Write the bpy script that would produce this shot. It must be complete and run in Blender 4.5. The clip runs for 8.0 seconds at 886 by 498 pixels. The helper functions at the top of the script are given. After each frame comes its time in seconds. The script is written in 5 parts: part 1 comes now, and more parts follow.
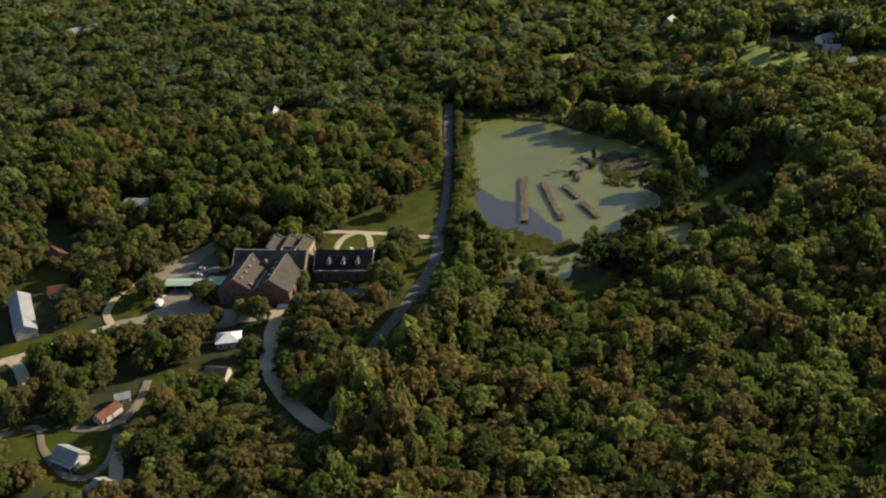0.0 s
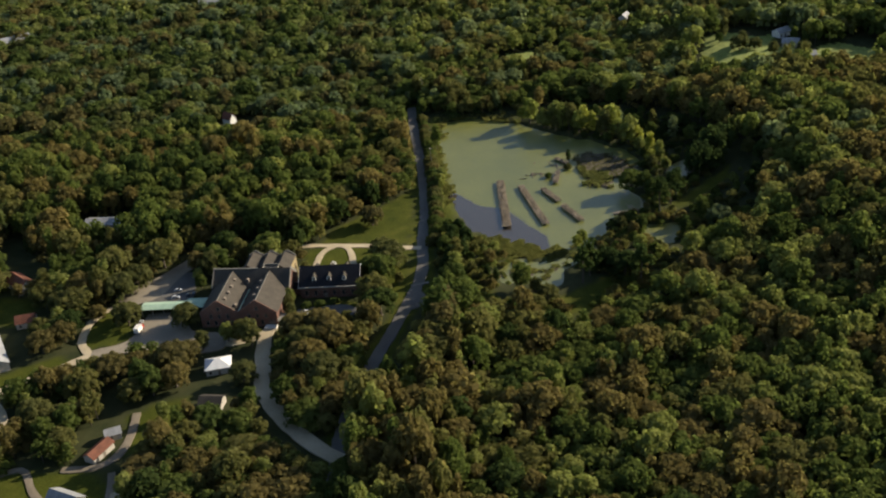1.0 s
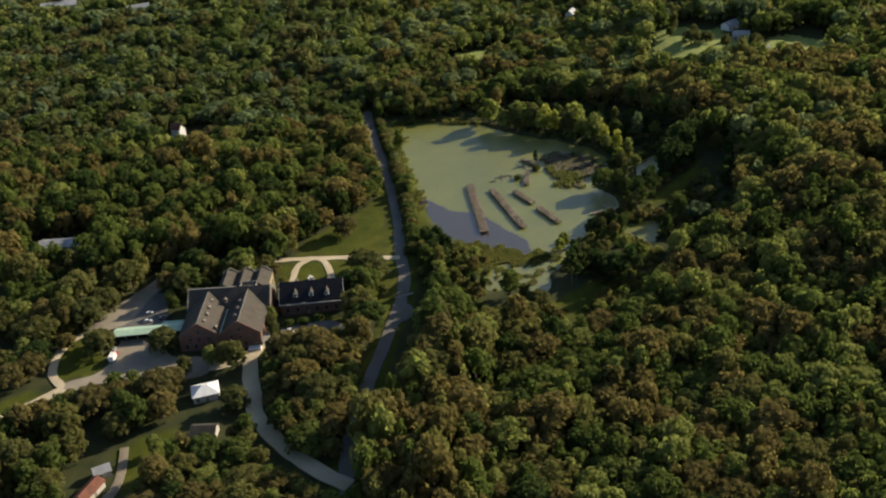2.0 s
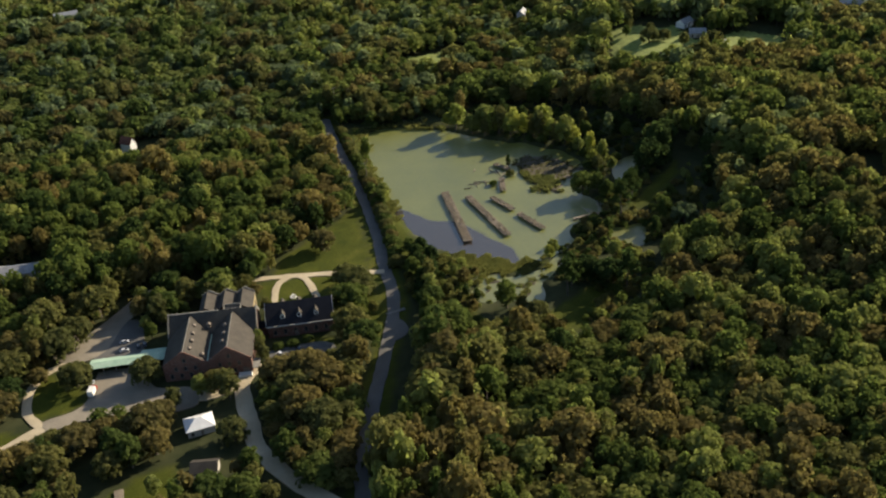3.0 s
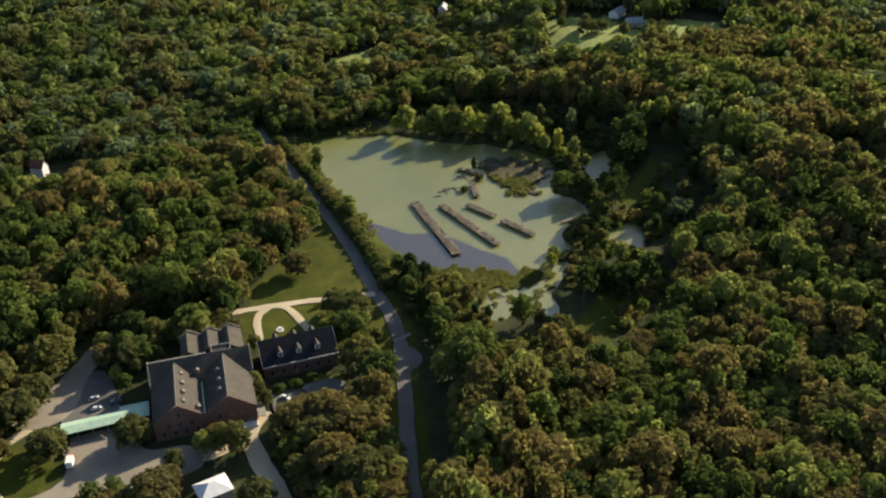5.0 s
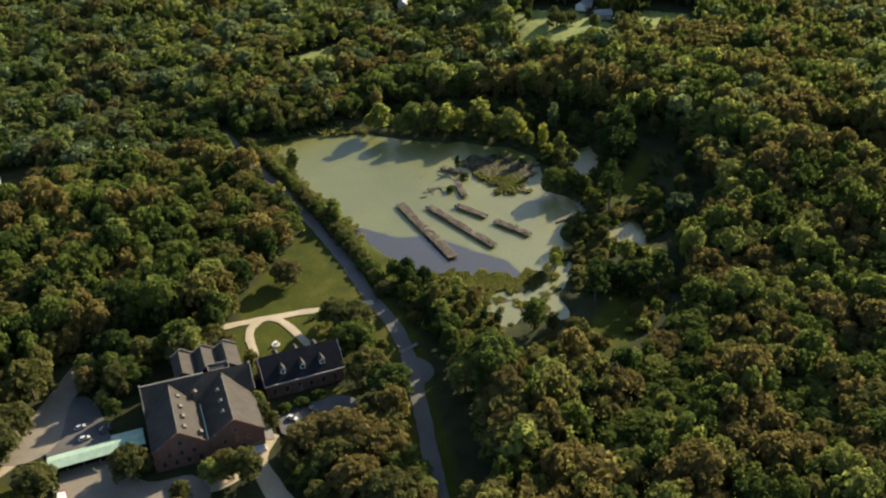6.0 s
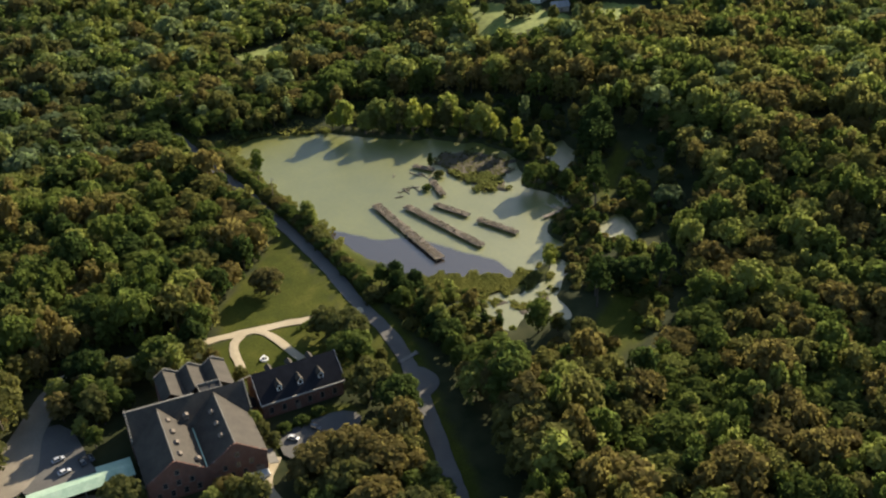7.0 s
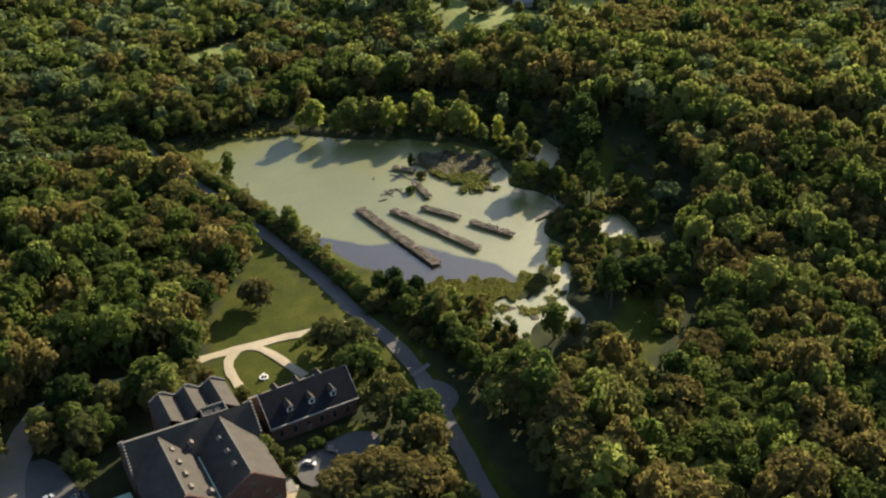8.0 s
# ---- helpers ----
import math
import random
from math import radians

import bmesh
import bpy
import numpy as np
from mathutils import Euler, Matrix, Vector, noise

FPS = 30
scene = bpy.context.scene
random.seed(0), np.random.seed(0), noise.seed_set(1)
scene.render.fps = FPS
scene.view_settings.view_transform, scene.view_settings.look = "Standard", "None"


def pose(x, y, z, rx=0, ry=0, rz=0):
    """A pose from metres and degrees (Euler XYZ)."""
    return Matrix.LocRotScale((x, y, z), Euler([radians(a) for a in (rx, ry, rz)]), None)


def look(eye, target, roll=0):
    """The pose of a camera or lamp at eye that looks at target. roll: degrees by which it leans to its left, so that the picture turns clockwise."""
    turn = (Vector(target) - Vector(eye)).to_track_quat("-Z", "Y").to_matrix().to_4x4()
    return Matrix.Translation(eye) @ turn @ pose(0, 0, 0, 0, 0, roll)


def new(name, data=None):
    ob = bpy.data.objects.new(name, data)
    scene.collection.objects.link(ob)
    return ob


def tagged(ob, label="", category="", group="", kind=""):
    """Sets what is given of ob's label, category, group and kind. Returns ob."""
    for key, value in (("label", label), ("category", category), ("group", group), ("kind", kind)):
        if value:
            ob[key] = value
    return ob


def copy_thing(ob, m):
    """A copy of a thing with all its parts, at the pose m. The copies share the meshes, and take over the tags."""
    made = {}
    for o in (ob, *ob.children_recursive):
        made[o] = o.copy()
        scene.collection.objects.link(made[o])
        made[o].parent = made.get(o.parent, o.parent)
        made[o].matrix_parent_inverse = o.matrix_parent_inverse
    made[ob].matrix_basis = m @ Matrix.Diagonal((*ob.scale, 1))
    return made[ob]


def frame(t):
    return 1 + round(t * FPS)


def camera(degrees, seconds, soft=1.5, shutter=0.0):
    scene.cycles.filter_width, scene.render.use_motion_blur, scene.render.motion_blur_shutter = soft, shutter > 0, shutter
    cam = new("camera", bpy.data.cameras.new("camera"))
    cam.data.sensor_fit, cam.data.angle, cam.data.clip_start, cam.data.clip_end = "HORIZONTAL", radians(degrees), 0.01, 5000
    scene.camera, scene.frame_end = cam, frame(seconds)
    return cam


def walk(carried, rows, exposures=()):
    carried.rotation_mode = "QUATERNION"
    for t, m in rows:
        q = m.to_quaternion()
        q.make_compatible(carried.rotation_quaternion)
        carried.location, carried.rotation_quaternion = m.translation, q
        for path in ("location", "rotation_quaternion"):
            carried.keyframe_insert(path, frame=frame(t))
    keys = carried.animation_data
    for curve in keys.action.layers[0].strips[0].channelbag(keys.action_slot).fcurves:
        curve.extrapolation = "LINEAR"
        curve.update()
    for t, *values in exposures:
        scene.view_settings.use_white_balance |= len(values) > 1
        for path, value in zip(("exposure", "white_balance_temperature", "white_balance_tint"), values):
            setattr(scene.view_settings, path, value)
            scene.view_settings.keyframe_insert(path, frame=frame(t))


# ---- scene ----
cam = camera(46.0, 8.0, soft=2.2)
# seconds, x, y, z, heading, pitch, lean
PATH_ROWS = [
    (0.0, 40.89, -67.64, 217.06, 5.841, -28.106, 5.572),
    (0.5, 26.39, -60.86, 218.12, 3.554, -28.491, 5.514),
    (1.0, 12.09, -54.85, 219.78, 0.851, -28.802, 5.452),
    (1.5, -2.17, -48.28, 221.29, -1.942, -29.170, 5.361),
    (3.0, -45.46, -19.86, 220.60, -10.449, -29.913, 4.501),
    (3.5, -59.37, -7.61, 218.66, -13.353, -30.071, 4.115),
    (4.0, -72.30, 5.66, 215.66, -16.160, -30.166, 3.656),
    (4.5, -83.37, 18.13, 212.93, -18.426, -30.281, 3.407),
    (6.0, -113.06, 60.66, 200.93, -25.866, -30.539, 2.163),
    (6.5, -121.39, 74.45, 196.52, -28.692, -30.610, 1.621),
    (7.0, -128.99, 89.06, 191.18, -31.566, -30.541, 1.115),
    (7.5, -136.19, 103.79, 185.28, -34.424, -30.315, 0.517),
    (8.0, -143.42, 120.69, 179.92, -37.290, -30.205, -0.403),
]
walk(cam, [(t, pose(x, y, z, 0, 0, h) @ pose(0, 0, 0, 90 + p, 0, 0) @ pose(0, 0, 0, 0, 0, -lean)) for t, x, y, z, h, p, lean in PATH_ROWS],
     [(0.0, 0.54), (4.0, 0.80), (8.0, 0.98)])

# ---- world, sun ----
SUN_AZ, SUN_EL = 22.0, 24.0          # degrees from +x towards +y, and above the horizon
world = bpy.data.worlds.new("sky")
scene.world = world
world.use_nodes = True
wn = world.node_tree.nodes
sky = wn.new("ShaderNodeTexSky")
sky.sky_type = "NISHITA"
sky.sun_disc = False
sky.sun_elevation = radians(SUN_EL)
sky.sun_rotation = radians(90 - SUN_AZ)
world.node_tree.links.new(sky.outputs[0], wn["Background"].inputs[0])
wn["Background"].inputs[1].default_value = 0.090
sun_data = bpy.data.lights.new("sun", "SUN")
sun_data.energy, sun_data.angle, sun_data.color = 5.6, radians(0.6), (1.0, 0.85, 0.63)
sun_ob = new("sun", sun_data)
sun_ob.matrix_world = look((math.cos(radians(SUN_AZ)) * math.cos(radians(SUN_EL)) * 600, math.sin(radians(SUN_AZ)) * math.cos(radians(SUN_EL)) * 600, math.sin(radians(SUN_EL)) * 600), (0, 0, 0))

GROUND_Z = 1.5


# ---- materials ----
def nodes_of(name):
    m = bpy.data.materials.new(name)
    m.use_nodes = True
    return m, m.node_tree.nodes, m.node_tree.links, m.node_tree.nodes["Principled BSDF"]


def noise_node(n, l, scale, detail=4.0, coord="Object", rough=0.6):
    tc = n.new("ShaderNodeTexCoord")
    tx = n.new("ShaderNodeTexNoise")
    tx.inputs["Scale"].default_value, tx.inputs["Detail"].default_value, tx.inputs["Roughness"].default_value = scale, detail, rough
    l.new(tc.outputs[coord], tx.inputs["Vector"])
    return tx.outputs["Fac"]


def ramp_node(n, l, fac, stops):
    r = n.new("ShaderNodeValToRGB")
    while len(r.color_ramp.elements) < len(stops):
        r.color_ramp.elements.new(0.5)
    for e, (p, c) in zip(r.color_ramp.elements, stops):
        e.position, e.color = p, (*c, 1)
    l.new(fac, r.inputs["Fac"])
    return r.outputs["Color"]


def mix_node(n, l, a, b, fac, mode="MIX"):
    m = n.new("ShaderNodeMix")
    m.data_type, m.blend_type = "RGBA", mode
    for socket, v in ((m.inputs["Factor"], fac), (m.inputs["A"], a), (m.inputs["B"], b)):
        if hasattr(v, "node"):
            l.new(v, socket)
        else:
            socket.default_value = v if isinstance(v, float) else (*v, 1)
    return m.outputs["Result"]


def bump_node(n, l, height, strength, distance):
    b = n.new("ShaderNodeBump")
    b.inputs["Strength"].default_value, b.inputs["Distance"].default_value = strength, distance
    l.new(height, b.inputs["Height"])
    return b.outputs["Normal"]


def plain(name, dark, light, scale=0.6, rough=0.8, metal=0.0, fine=8.0, bump=0.0, random_amount=0.0):
    """A surface whose colour wanders between two tones at two scales."""
    m, n, l, p = nodes_of(name)
    c = ramp_node(n, l, noise_node(n, l, scale), [(0.3, dark), (0.7, light)])
    f = noise_node(n, l, fine, 3.0)
    c = mix_node(n, l, c, ramp_node(n, l, f, [(0.3, (0.75, 0.75, 0.75)), (0.7, (1.2, 1.2, 1.2))]), 1.0, "MULTIPLY")
    if random_amount:
        oi = n.new("ShaderNodeObjectInfo")
        lo, hi = 1 - random_amount, 1 + random_amount
        c = mix_node(n, l, c, ramp_node(n, l, oi.outputs["Random"], [(0.0, (lo,) * 3), (1.0, (hi,) * 3)]), 1.0, "MULTIPLY")
    l.new(c, p.inputs["Base Color"])
    p.inputs["Roughness"].default_value, p.inputs["Metallic"].default_value = rough, metal
    if bump:
        l.new(bump_node(n, l, f, 0.6, bump), p.inputs["Normal"])
    return m


def leaf(name, dark, light, thin=0.62):
    """Leaves: tone by stand, by tree and by spray, with some light passing through."""
    m, n, l, p = nodes_of(name)
    geo, oi = n.new("ShaderNodeNewGeometry"), n.new("ShaderNodeObjectInfo")
    c = ramp_node(n, l, noise_node(n, l, 0.07, 2.0), [(0.32, dark), (0.68, light)])
    c = mix_node(n, l, c, ramp_node(n, l, geo.outputs["Random Per Island"], [(0.0, (0.86, 0.86, 0.86)), (1.0, (1.14, 1.14, 1.12))]), 1.0, "MULTIPLY")
    c = mix_node(n, l, c, ramp_node(n, l, oi.outputs["Random"], [(0.0, (0.8, 0.85, 0.9)), (1.0, (1.2, 1.15, 1.05))]), 1.0, "MULTIPLY")
    n.remove(p)
    d, t, s = n.new("ShaderNodeBsdfDiffuse"), n.new("ShaderNodeBsdfTranslucent"), n.new("ShaderNodeMixShader")
    l.new(c, d.inputs["Color"])
    l.new(mix_node(n, l, c, (1.14, 1.2, 0.98), 1.0, "MULTIPLY"), t.inputs["Color"])
    s.inputs[0].default_value = thin
    l.new(d.outputs[0], s.inputs[1])
    l.new(t.outputs[0], s.inputs[2])
    l.new(s.outputs[0], n["Material Output"].inputs["Surface"])
    return m


def ground_material():
    """Woodland floor, with mown grass where the cover attribute says so."""
    m, n, l, p = nodes_of("ground_cover")
    floor = ramp_node(n, l, noise_node(n, l, 0.12), [(0.3, (0.022, 0.030, 0.012)), (0.7, (0.050, 0.054, 0.024))])
    grass = ramp_node(n, l, noise_node(n, l, 0.09, 6.0), [(0.3, (0.036, 0.049, 0.007)), (0.55, (0.060, 0.069, 0.010)), (0.75, (0.098, 0.098, 0.019))])
    fine = noise_node(n, l, 1.3, 5.0)
    grass = mix_node(n, l, grass, ramp_node(n, l, fine, [(0.3, (0.7, 0.72, 0.6)), (0.7, (1.2, 1.2, 1.2))]), 1.0, "MULTIPLY")
    at = n.new("ShaderNodeAttribute")
    at.attribute_name = "cover"
    l.new(mix_node(n, l, floor, grass, at.outputs["Fac"]), p.inputs["Base Color"])
    p.inputs["Roughness"].default_value = 0.95
    p.inputs["Specular IOR Level"].default_value = 0.1
    l.new(bump_node(n, l, fine, 0.6, 0.12), p.inputs["Normal"])
    return m


def water_material():
    """A pond under a skin of duckweed, with open water where the attribute says so."""
    m, n, l, p = nodes_of("pond_water")
    weed = ramp_node(n, l, noise_node(n, l, 0.035, 6.0), [(0.3, (0.086, 0.099, 0.011)), (0.5, (0.112, 0.122, 0.016)), (0.7, (0.138, 0.146, 0.023))])
    fine = noise_node(n, l, 0.6, 6.0)
    weed = mix_node(n, l, weed, ramp_node(n, l, fine, [(0.3, (0.86, 0.88, 0.84)), (0.7, (1.1, 1.1, 1.1))]), 1.0, "MULTIPLY")
    at = n.new("ShaderNodeAttribute")
    at.attribute_name = "open_water"
    edge = n.new("ShaderNodeMath")
    edge.operation = "MULTIPLY_ADD"
    l.new(noise_node(n, l, 0.12, 6.0), edge.inputs[0])
    edge.inputs[1].default_value = 0.5
    l.new(at.outputs["Fac"], edge.inputs[2])
    mask = ramp_node(n, l, edge.outputs[0], [(0.62, (0, 0, 0)), (0.82, (1, 1, 1))])
    l.new(mix_node(n, l, weed, (0.046, 0.038, 0.028), mask), p.inputs["Base Color"])
    rough = n.new("ShaderNodeMapRange")
    l.new(mask, rough.inputs["Value"])
    rough.inputs["To Min"].default_value, rough.inputs["To Max"].default_value = 0.43, 0.2
    l.new(rough.outputs[0], p.inputs["Roughness"])
    p.inputs["IOR"].default_value = 2.1
    l.new(bump_node(n, l, fine, 0.25, 0.05), p.inputs["Normal"])
    return m


def roof_material(name, dark, light, rough=0.6, gloss=0.2):
    """Slates or sheets: courses across the slope, streaked by weather."""
    m, n, l, p = nodes_of(name)
    c = ramp_node(n, l, noise_node(n, l, 0.35, 5.0), [(0.3, dark), (0.7, light)])
    streak = noise_node(n, l, 3.0, 4.0)
    c = mix_node(n, l, c, ramp_node(n, l, streak, [(0.3, (0.82, 0.82, 0.82)), (0.7, (1.15, 1.15, 1.15))]), 1.0, "MULTIPLY")
    l.new(c, p.inputs["Base Color"])
    p.inputs["Roughness"].default_value = rough
    p.inputs["Specular IOR Level"].default_value = gloss
    l.new(bump_node(n, l, streak, 0.3, 0.05), p.inputs["Normal"])
    return m


def brick_material():
    m, n, l, p = nodes_of("red_brick")
    tc, br = n.new("ShaderNodeTexCoord"), n.new("ShaderNodeTexBrick")
    xyz, add, back = n.new("ShaderNodeSeparateXYZ"), n.new("ShaderNodeMath"), n.new("ShaderNodeCombineXYZ")
    l.new(tc.outputs["Object"], xyz.inputs[0])
    l.new(xyz.outputs["X"], add.inputs[0])
    l.new(xyz.outputs["Y"], add.inputs[1])
    l.new(add.outputs[0], back.inputs["X"])
    l.new(xyz.outputs["Z"], back.inputs["Y"])
    l.new(back.outputs[0], br.inputs["Vector"])
    br.inputs["Scale"].default_value = 4.0
    br.inputs["Color1"].default_value, br.inputs["Color2"].default_value = (0.165, 0.075, 0.052, 1), (0.11, 0.053, 0.040, 1)
    br.inputs["Mortar"].default_value = (0.22, 0.18, 0.15, 1)
    br.inputs["Mortar Size"].default_value = 0.012
    c = mix_node(n, l, br.outputs["Color"], ramp_node(n, l, noise_node(n, l, 0.5, 5.0), [(0.3, (0.7, 0.7, 0.72)), (0.7, (1.2, 1.15, 1.1))]), 1.0, "MULTIPLY")
    l.new(c, p.inputs["Base Color"])
    p.inputs["Roughness"].default_value = 0.9
    return m


LEAF = {
    "green": leaf("leaves_green", (0.079, 0.108, 0.032), (0.118, 0.150, 0.046)),
    "olive": leaf("leaves_olive", (0.114, 0.120, 0.044), (0.157, 0.156, 0.060)),
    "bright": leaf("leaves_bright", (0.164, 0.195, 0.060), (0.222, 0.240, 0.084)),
    "russet": leaf("leaves_russet", (0.134, 0.118, 0.048), (0.178, 0.151, 0.064)),
    # The sunlit look of the far bank's trees is put into this leaf.
    "lime": leaf("leaves_sunlit_lime", (0.255, 0.280, 0.074), (0.330, 0.345, 0.105), 0.75),
    # Pale leaf: distance haze is put into the colour.
    "pale": leaf("leaves_hazed_green", (0.130, 0.170, 0.088), (0.180, 0.215, 0.112)),
    "dark": leaf("leaves_dark", (0.038, 0.062, 0.022), (0.065, 0.092, 0.033)),
}
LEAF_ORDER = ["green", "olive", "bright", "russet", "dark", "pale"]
BARK = plain("bark", (0.05, 0.04, 0.03), (0.12, 0.10, 0.08), 1.0, 0.95)
GROUND = ground_material()
WATER = water_material()
ASPHALT = plain("worn_asphalt", (0.088, 0.086, 0.081), (0.132, 0.127, 0.118), 0.08, 0.9, 0.0, 5.0)
SHELL = plain("crushed_shell", (0.36, 0.305, 0.207), (0.47, 0.40, 0.28), 0.09, 0.95, 0.0, 5.0)
# Darker than the shell: tree and building shade is put into this gravel.
SHADED_GRAVEL = plain("shaded_gravel", (0.170, 0.150, 0.118), (0.262, 0.230, 0.178), 0.09, 0.95, 0.0, 5.0)
DIRT = plain("packed_dirt", (0.13, 0.11, 0.078), (0.22, 0.185, 0.14), 0.12, 0.95, 0.0, 5.0)
SLATE = roof_material("slate_roof", (0.050, 0.045, 0.039), (0.074, 0.066, 0.055), 0.7, 0.1)
NAVY = roof_material("dark_shingle_roof", (0.012, 0.013, 0.017), (0.020, 0.021, 0.026), 0.7, 0.1)
BRICK = brick_material()
COPING = plain("stone_coping", (0.13, 0.125, 0.11), (0.20, 0.19, 0.165), 0.5)
WHITE = plain("white_paint", (0.66, 0.66, 0.63), (0.80, 0.80, 0.77), 0.4, 0.5)
WHITE_METAL = roof_material("white_metal_roof", (0.62, 0.63, 0.63), (0.80, 0.80, 0.79), 0.4)
MINT = roof_material("mint_metal_roof", (0.30, 0.44, 0.33), (0.42, 0.55, 0.43), 0.45)
RED_ROOF = roof_material("rusted_red_roof", (0.10, 0.042, 0.030), (0.18, 0.075, 0.048), 0.8)
GREY_ROOF = roof_material("grey_metal_roof", (0.20, 0.21, 0.22), (0.33, 0.34, 0.36), 0.5)
CLAD = plain("weathered_boards", (0.30, 0.28, 0.25), (0.44, 0.42, 0.38), 0.6, 0.85)
BLEACHED = plain("bleached_wood", (0.34, 0.30, 0.24), (0.52, 0.47, 0.39), 1.2, 0.9)
FIELD_GRASS = plain("field_grass", (0.120, 0.165, 0.030), (0.200, 0.235, 0.052), 0.05, 0.95, 0.0, 0.4)
TIMBER = plain("grey_timber", (0.12, 0.10, 0.08), (0.24, 0.20, 0.16), 1.2, 0.9)
STICK = plain("nest_sticks", (0.115, 0.094, 0.064), (0.320, 0.262, 0.182), 0.5, 0.95)
REED = leaf("reed_blades", (0.098, 0.108, 0.040), (0.165, 0.162, 0.060))
DRY_REED = leaf("dry_reed_blades", (0.090, 0.088, 0.038), (0.140, 0.128, 0.058))
# The rear bay's sunlit yellow is put into this brick's colour.
SUNLIT_TAN_BRICK = plain("sunlit_tan_brick", (0.22, 0.17, 0.085), (0.30, 0.24, 0.12), 0.5)
MUD = plain("island_mud", (0.050, 0.043, 0.028), (0.098, 0.082, 0.055), 0.15, 0.95)
DARK = plain("well_shade_and_dark_water", (0.012, 0.012, 0.013), (0.02, 0.02, 0.02), 1.0, 0.6)
RUBBER = plain("tyre_rubber", (0.015, 0.015, 0.015), (0.025, 0.025, 0.025), 2.0, 0.9)
METAL = plain("galvanised_metal", (0.35, 0.36, 0.37), (0.5, 0.5, 0.51), 1.0, 0.4, 0.8)


def glass_material():
    m, n, l, p = nodes_of("window_glass")
    p.inputs["Base Color"].default_value = (0.02, 0.025, 0.03, 1)
    p.inputs["Roughness"].default_value = 0.05
    return m


GLASS = glass_material()


def car_paint(name, colour):
    m = plain(name, tuple(0.92 * c for c in colour), colour, 1.0, 0.25)
    m.node_tree.nodes["Principled BSDF"].inputs["Coat Weight"].default_value = 0.8
    return m


# ---- mesh helpers ----
class Shape:
    """Collects boxes, prisms and tubes into one mesh."""

    def __init__(self):
        self.v, self.f = [], []

    def add(self, verts, faces):
        k = len(self.v)
        self.v += [tuple(p) for p in verts]
        self.f += [tuple(k + i for i in face) for face in faces]
        return self

    def box(self, x0, x1, y0, y1, z0, z1):
        vs = [(x, y, z) for z in (z0, z1) for y in (y0, y1) for x in (x0, x1)]
        return self.add(vs, [(0, 2, 3, 1), (4, 5, 7, 6), (0, 1, 5, 4), (1, 3, 7, 5), (3, 2, 6, 7), (2, 0, 4, 6)])

    def prism(self, ring, offset):
        """A flat ring of points, swept by offset."""
        n, o = len(ring), Vector(offset)
        ring = [Vector(p) for p in ring]
        return self.add(ring + [p + o for p in ring], [tuple(range(n))[::-1], tuple(range(n, 2 * n))] + [(i, (i + 1) % n, n + (i + 1) % n, n + i) for i in range(n)])

    def tube(self, a, b, ra, rb, sides=6):
        a, b = Vector(a), Vector(b)
        q = (b - a).to_track_quat("Z", "Y")
        vs = []
        for c, r in ((a, ra), (b, rb)):
            vs += [c + q @ Vector((math.cos(i * math.tau / sides) * r, math.sin(i * math.tau / sides) * r, 0)) for i in range(sides)]
        return self.add(vs, [tuple(range(sides))[::-1], tuple(range(sides, 2 * sides))] + [(i, (i + 1) % sides, sides + (i + 1) % sides, sides + i) for i in range(sides)])

    def beam(self, a, b, w, h):
        a, b = Vector(a), Vector(b)
        q = (b - a).to_track_quat("Y", "Z")
        ring = [a + q @ Vector(p) for p in ((-w / 2, 0, -h / 2), (w / 2, 0, -h / 2), (w / 2, 0, h / 2), (-w / 2, 0, h / 2))]
        return self.prism(ring, b - a)

    def mesh(self, name, *materials):
        me = bpy.data.meshes.new(name)
        me.from_pydata(self.v, [], self.f)
        bm = bmesh.new()
        bm.from_mesh(me)
        bmesh.ops.recalc_face_normals(bm, faces=bm.faces)
        bm.to_mesh(me)
        bm.free()
        for m in materials:
            me.materials.append(m)
        return me


def thing(name, x, y, z, turn, label, category, group="", kind=""):
    ob = new(name)
    ob.matrix_basis = pose(x, y, z, 0, 0, turn)
    return tagged(ob, label, category, group, kind)


def part(name, shape, material, parent, label=""):
    ob = new(name, shape.mesh(name, material))
    ob.parent = parent
    return tagged(ob, label)


def part_at(name, mesh, parent, m, label=""):
    ob = new(name, mesh)
    ob.parent = parent
    ob.matrix_basis = m
    return tagged(ob, label)


# ---- the plan ----
POND = [(9.9, 490.4), (30.7, 492.1), (52.4, 477.4), (68.4, 462.0), (86.3, 446.6), (98.5, 434.3), (106.2, 420.2), (104.2, 407.3), (92.3, 389.1), (98.2, 376.3), (99.8, 366.4), (89.0, 361.2), (81.5, 357.8),
        (77.0, 350.0), (78.0, 342.5), (70.4, 338.8), (63.5, 337.5), (55.1, 332.0), (49.7, 334.5), (41.0, 341.6), (28.0, 351.1), (21.0, 358.4), (14.9, 373.8), (11.3, 398.4), (9.4, 421.4), (8.3, 454.2)]
INLET = [(33.5, 328.5), (39.5, 329.0), (42.5, 326.0), (47.5, 324.5), (55.5, 325.8), (61.0, 328.5), (66.0, 333.2), (71.0, 336.0), (71.5, 332.5), (64.5, 325.5), (60.5, 321.5), (54.5, 318.0), (54.5, 312.5), (52.0, 306.0), (46.5, 306.5), (43.0, 313.0), (37.0, 313.5), (31.5, 311.0), (28.0, 315.5), (27.5, 321.0), (31.5, 324.5)]
POOL_EAST = [(96.0, 350.2), (109.9, 349.1), (108.8, 340.2), (101.7, 333.2), (93.1, 335.1)]
POOL_FAR = [(119.4, 410.8), (134.6, 416.1), (128.8, 396.9), (114.4, 389.7)]
WATERS = [POND, INLET, POOL_EAST, POOL_FAR]
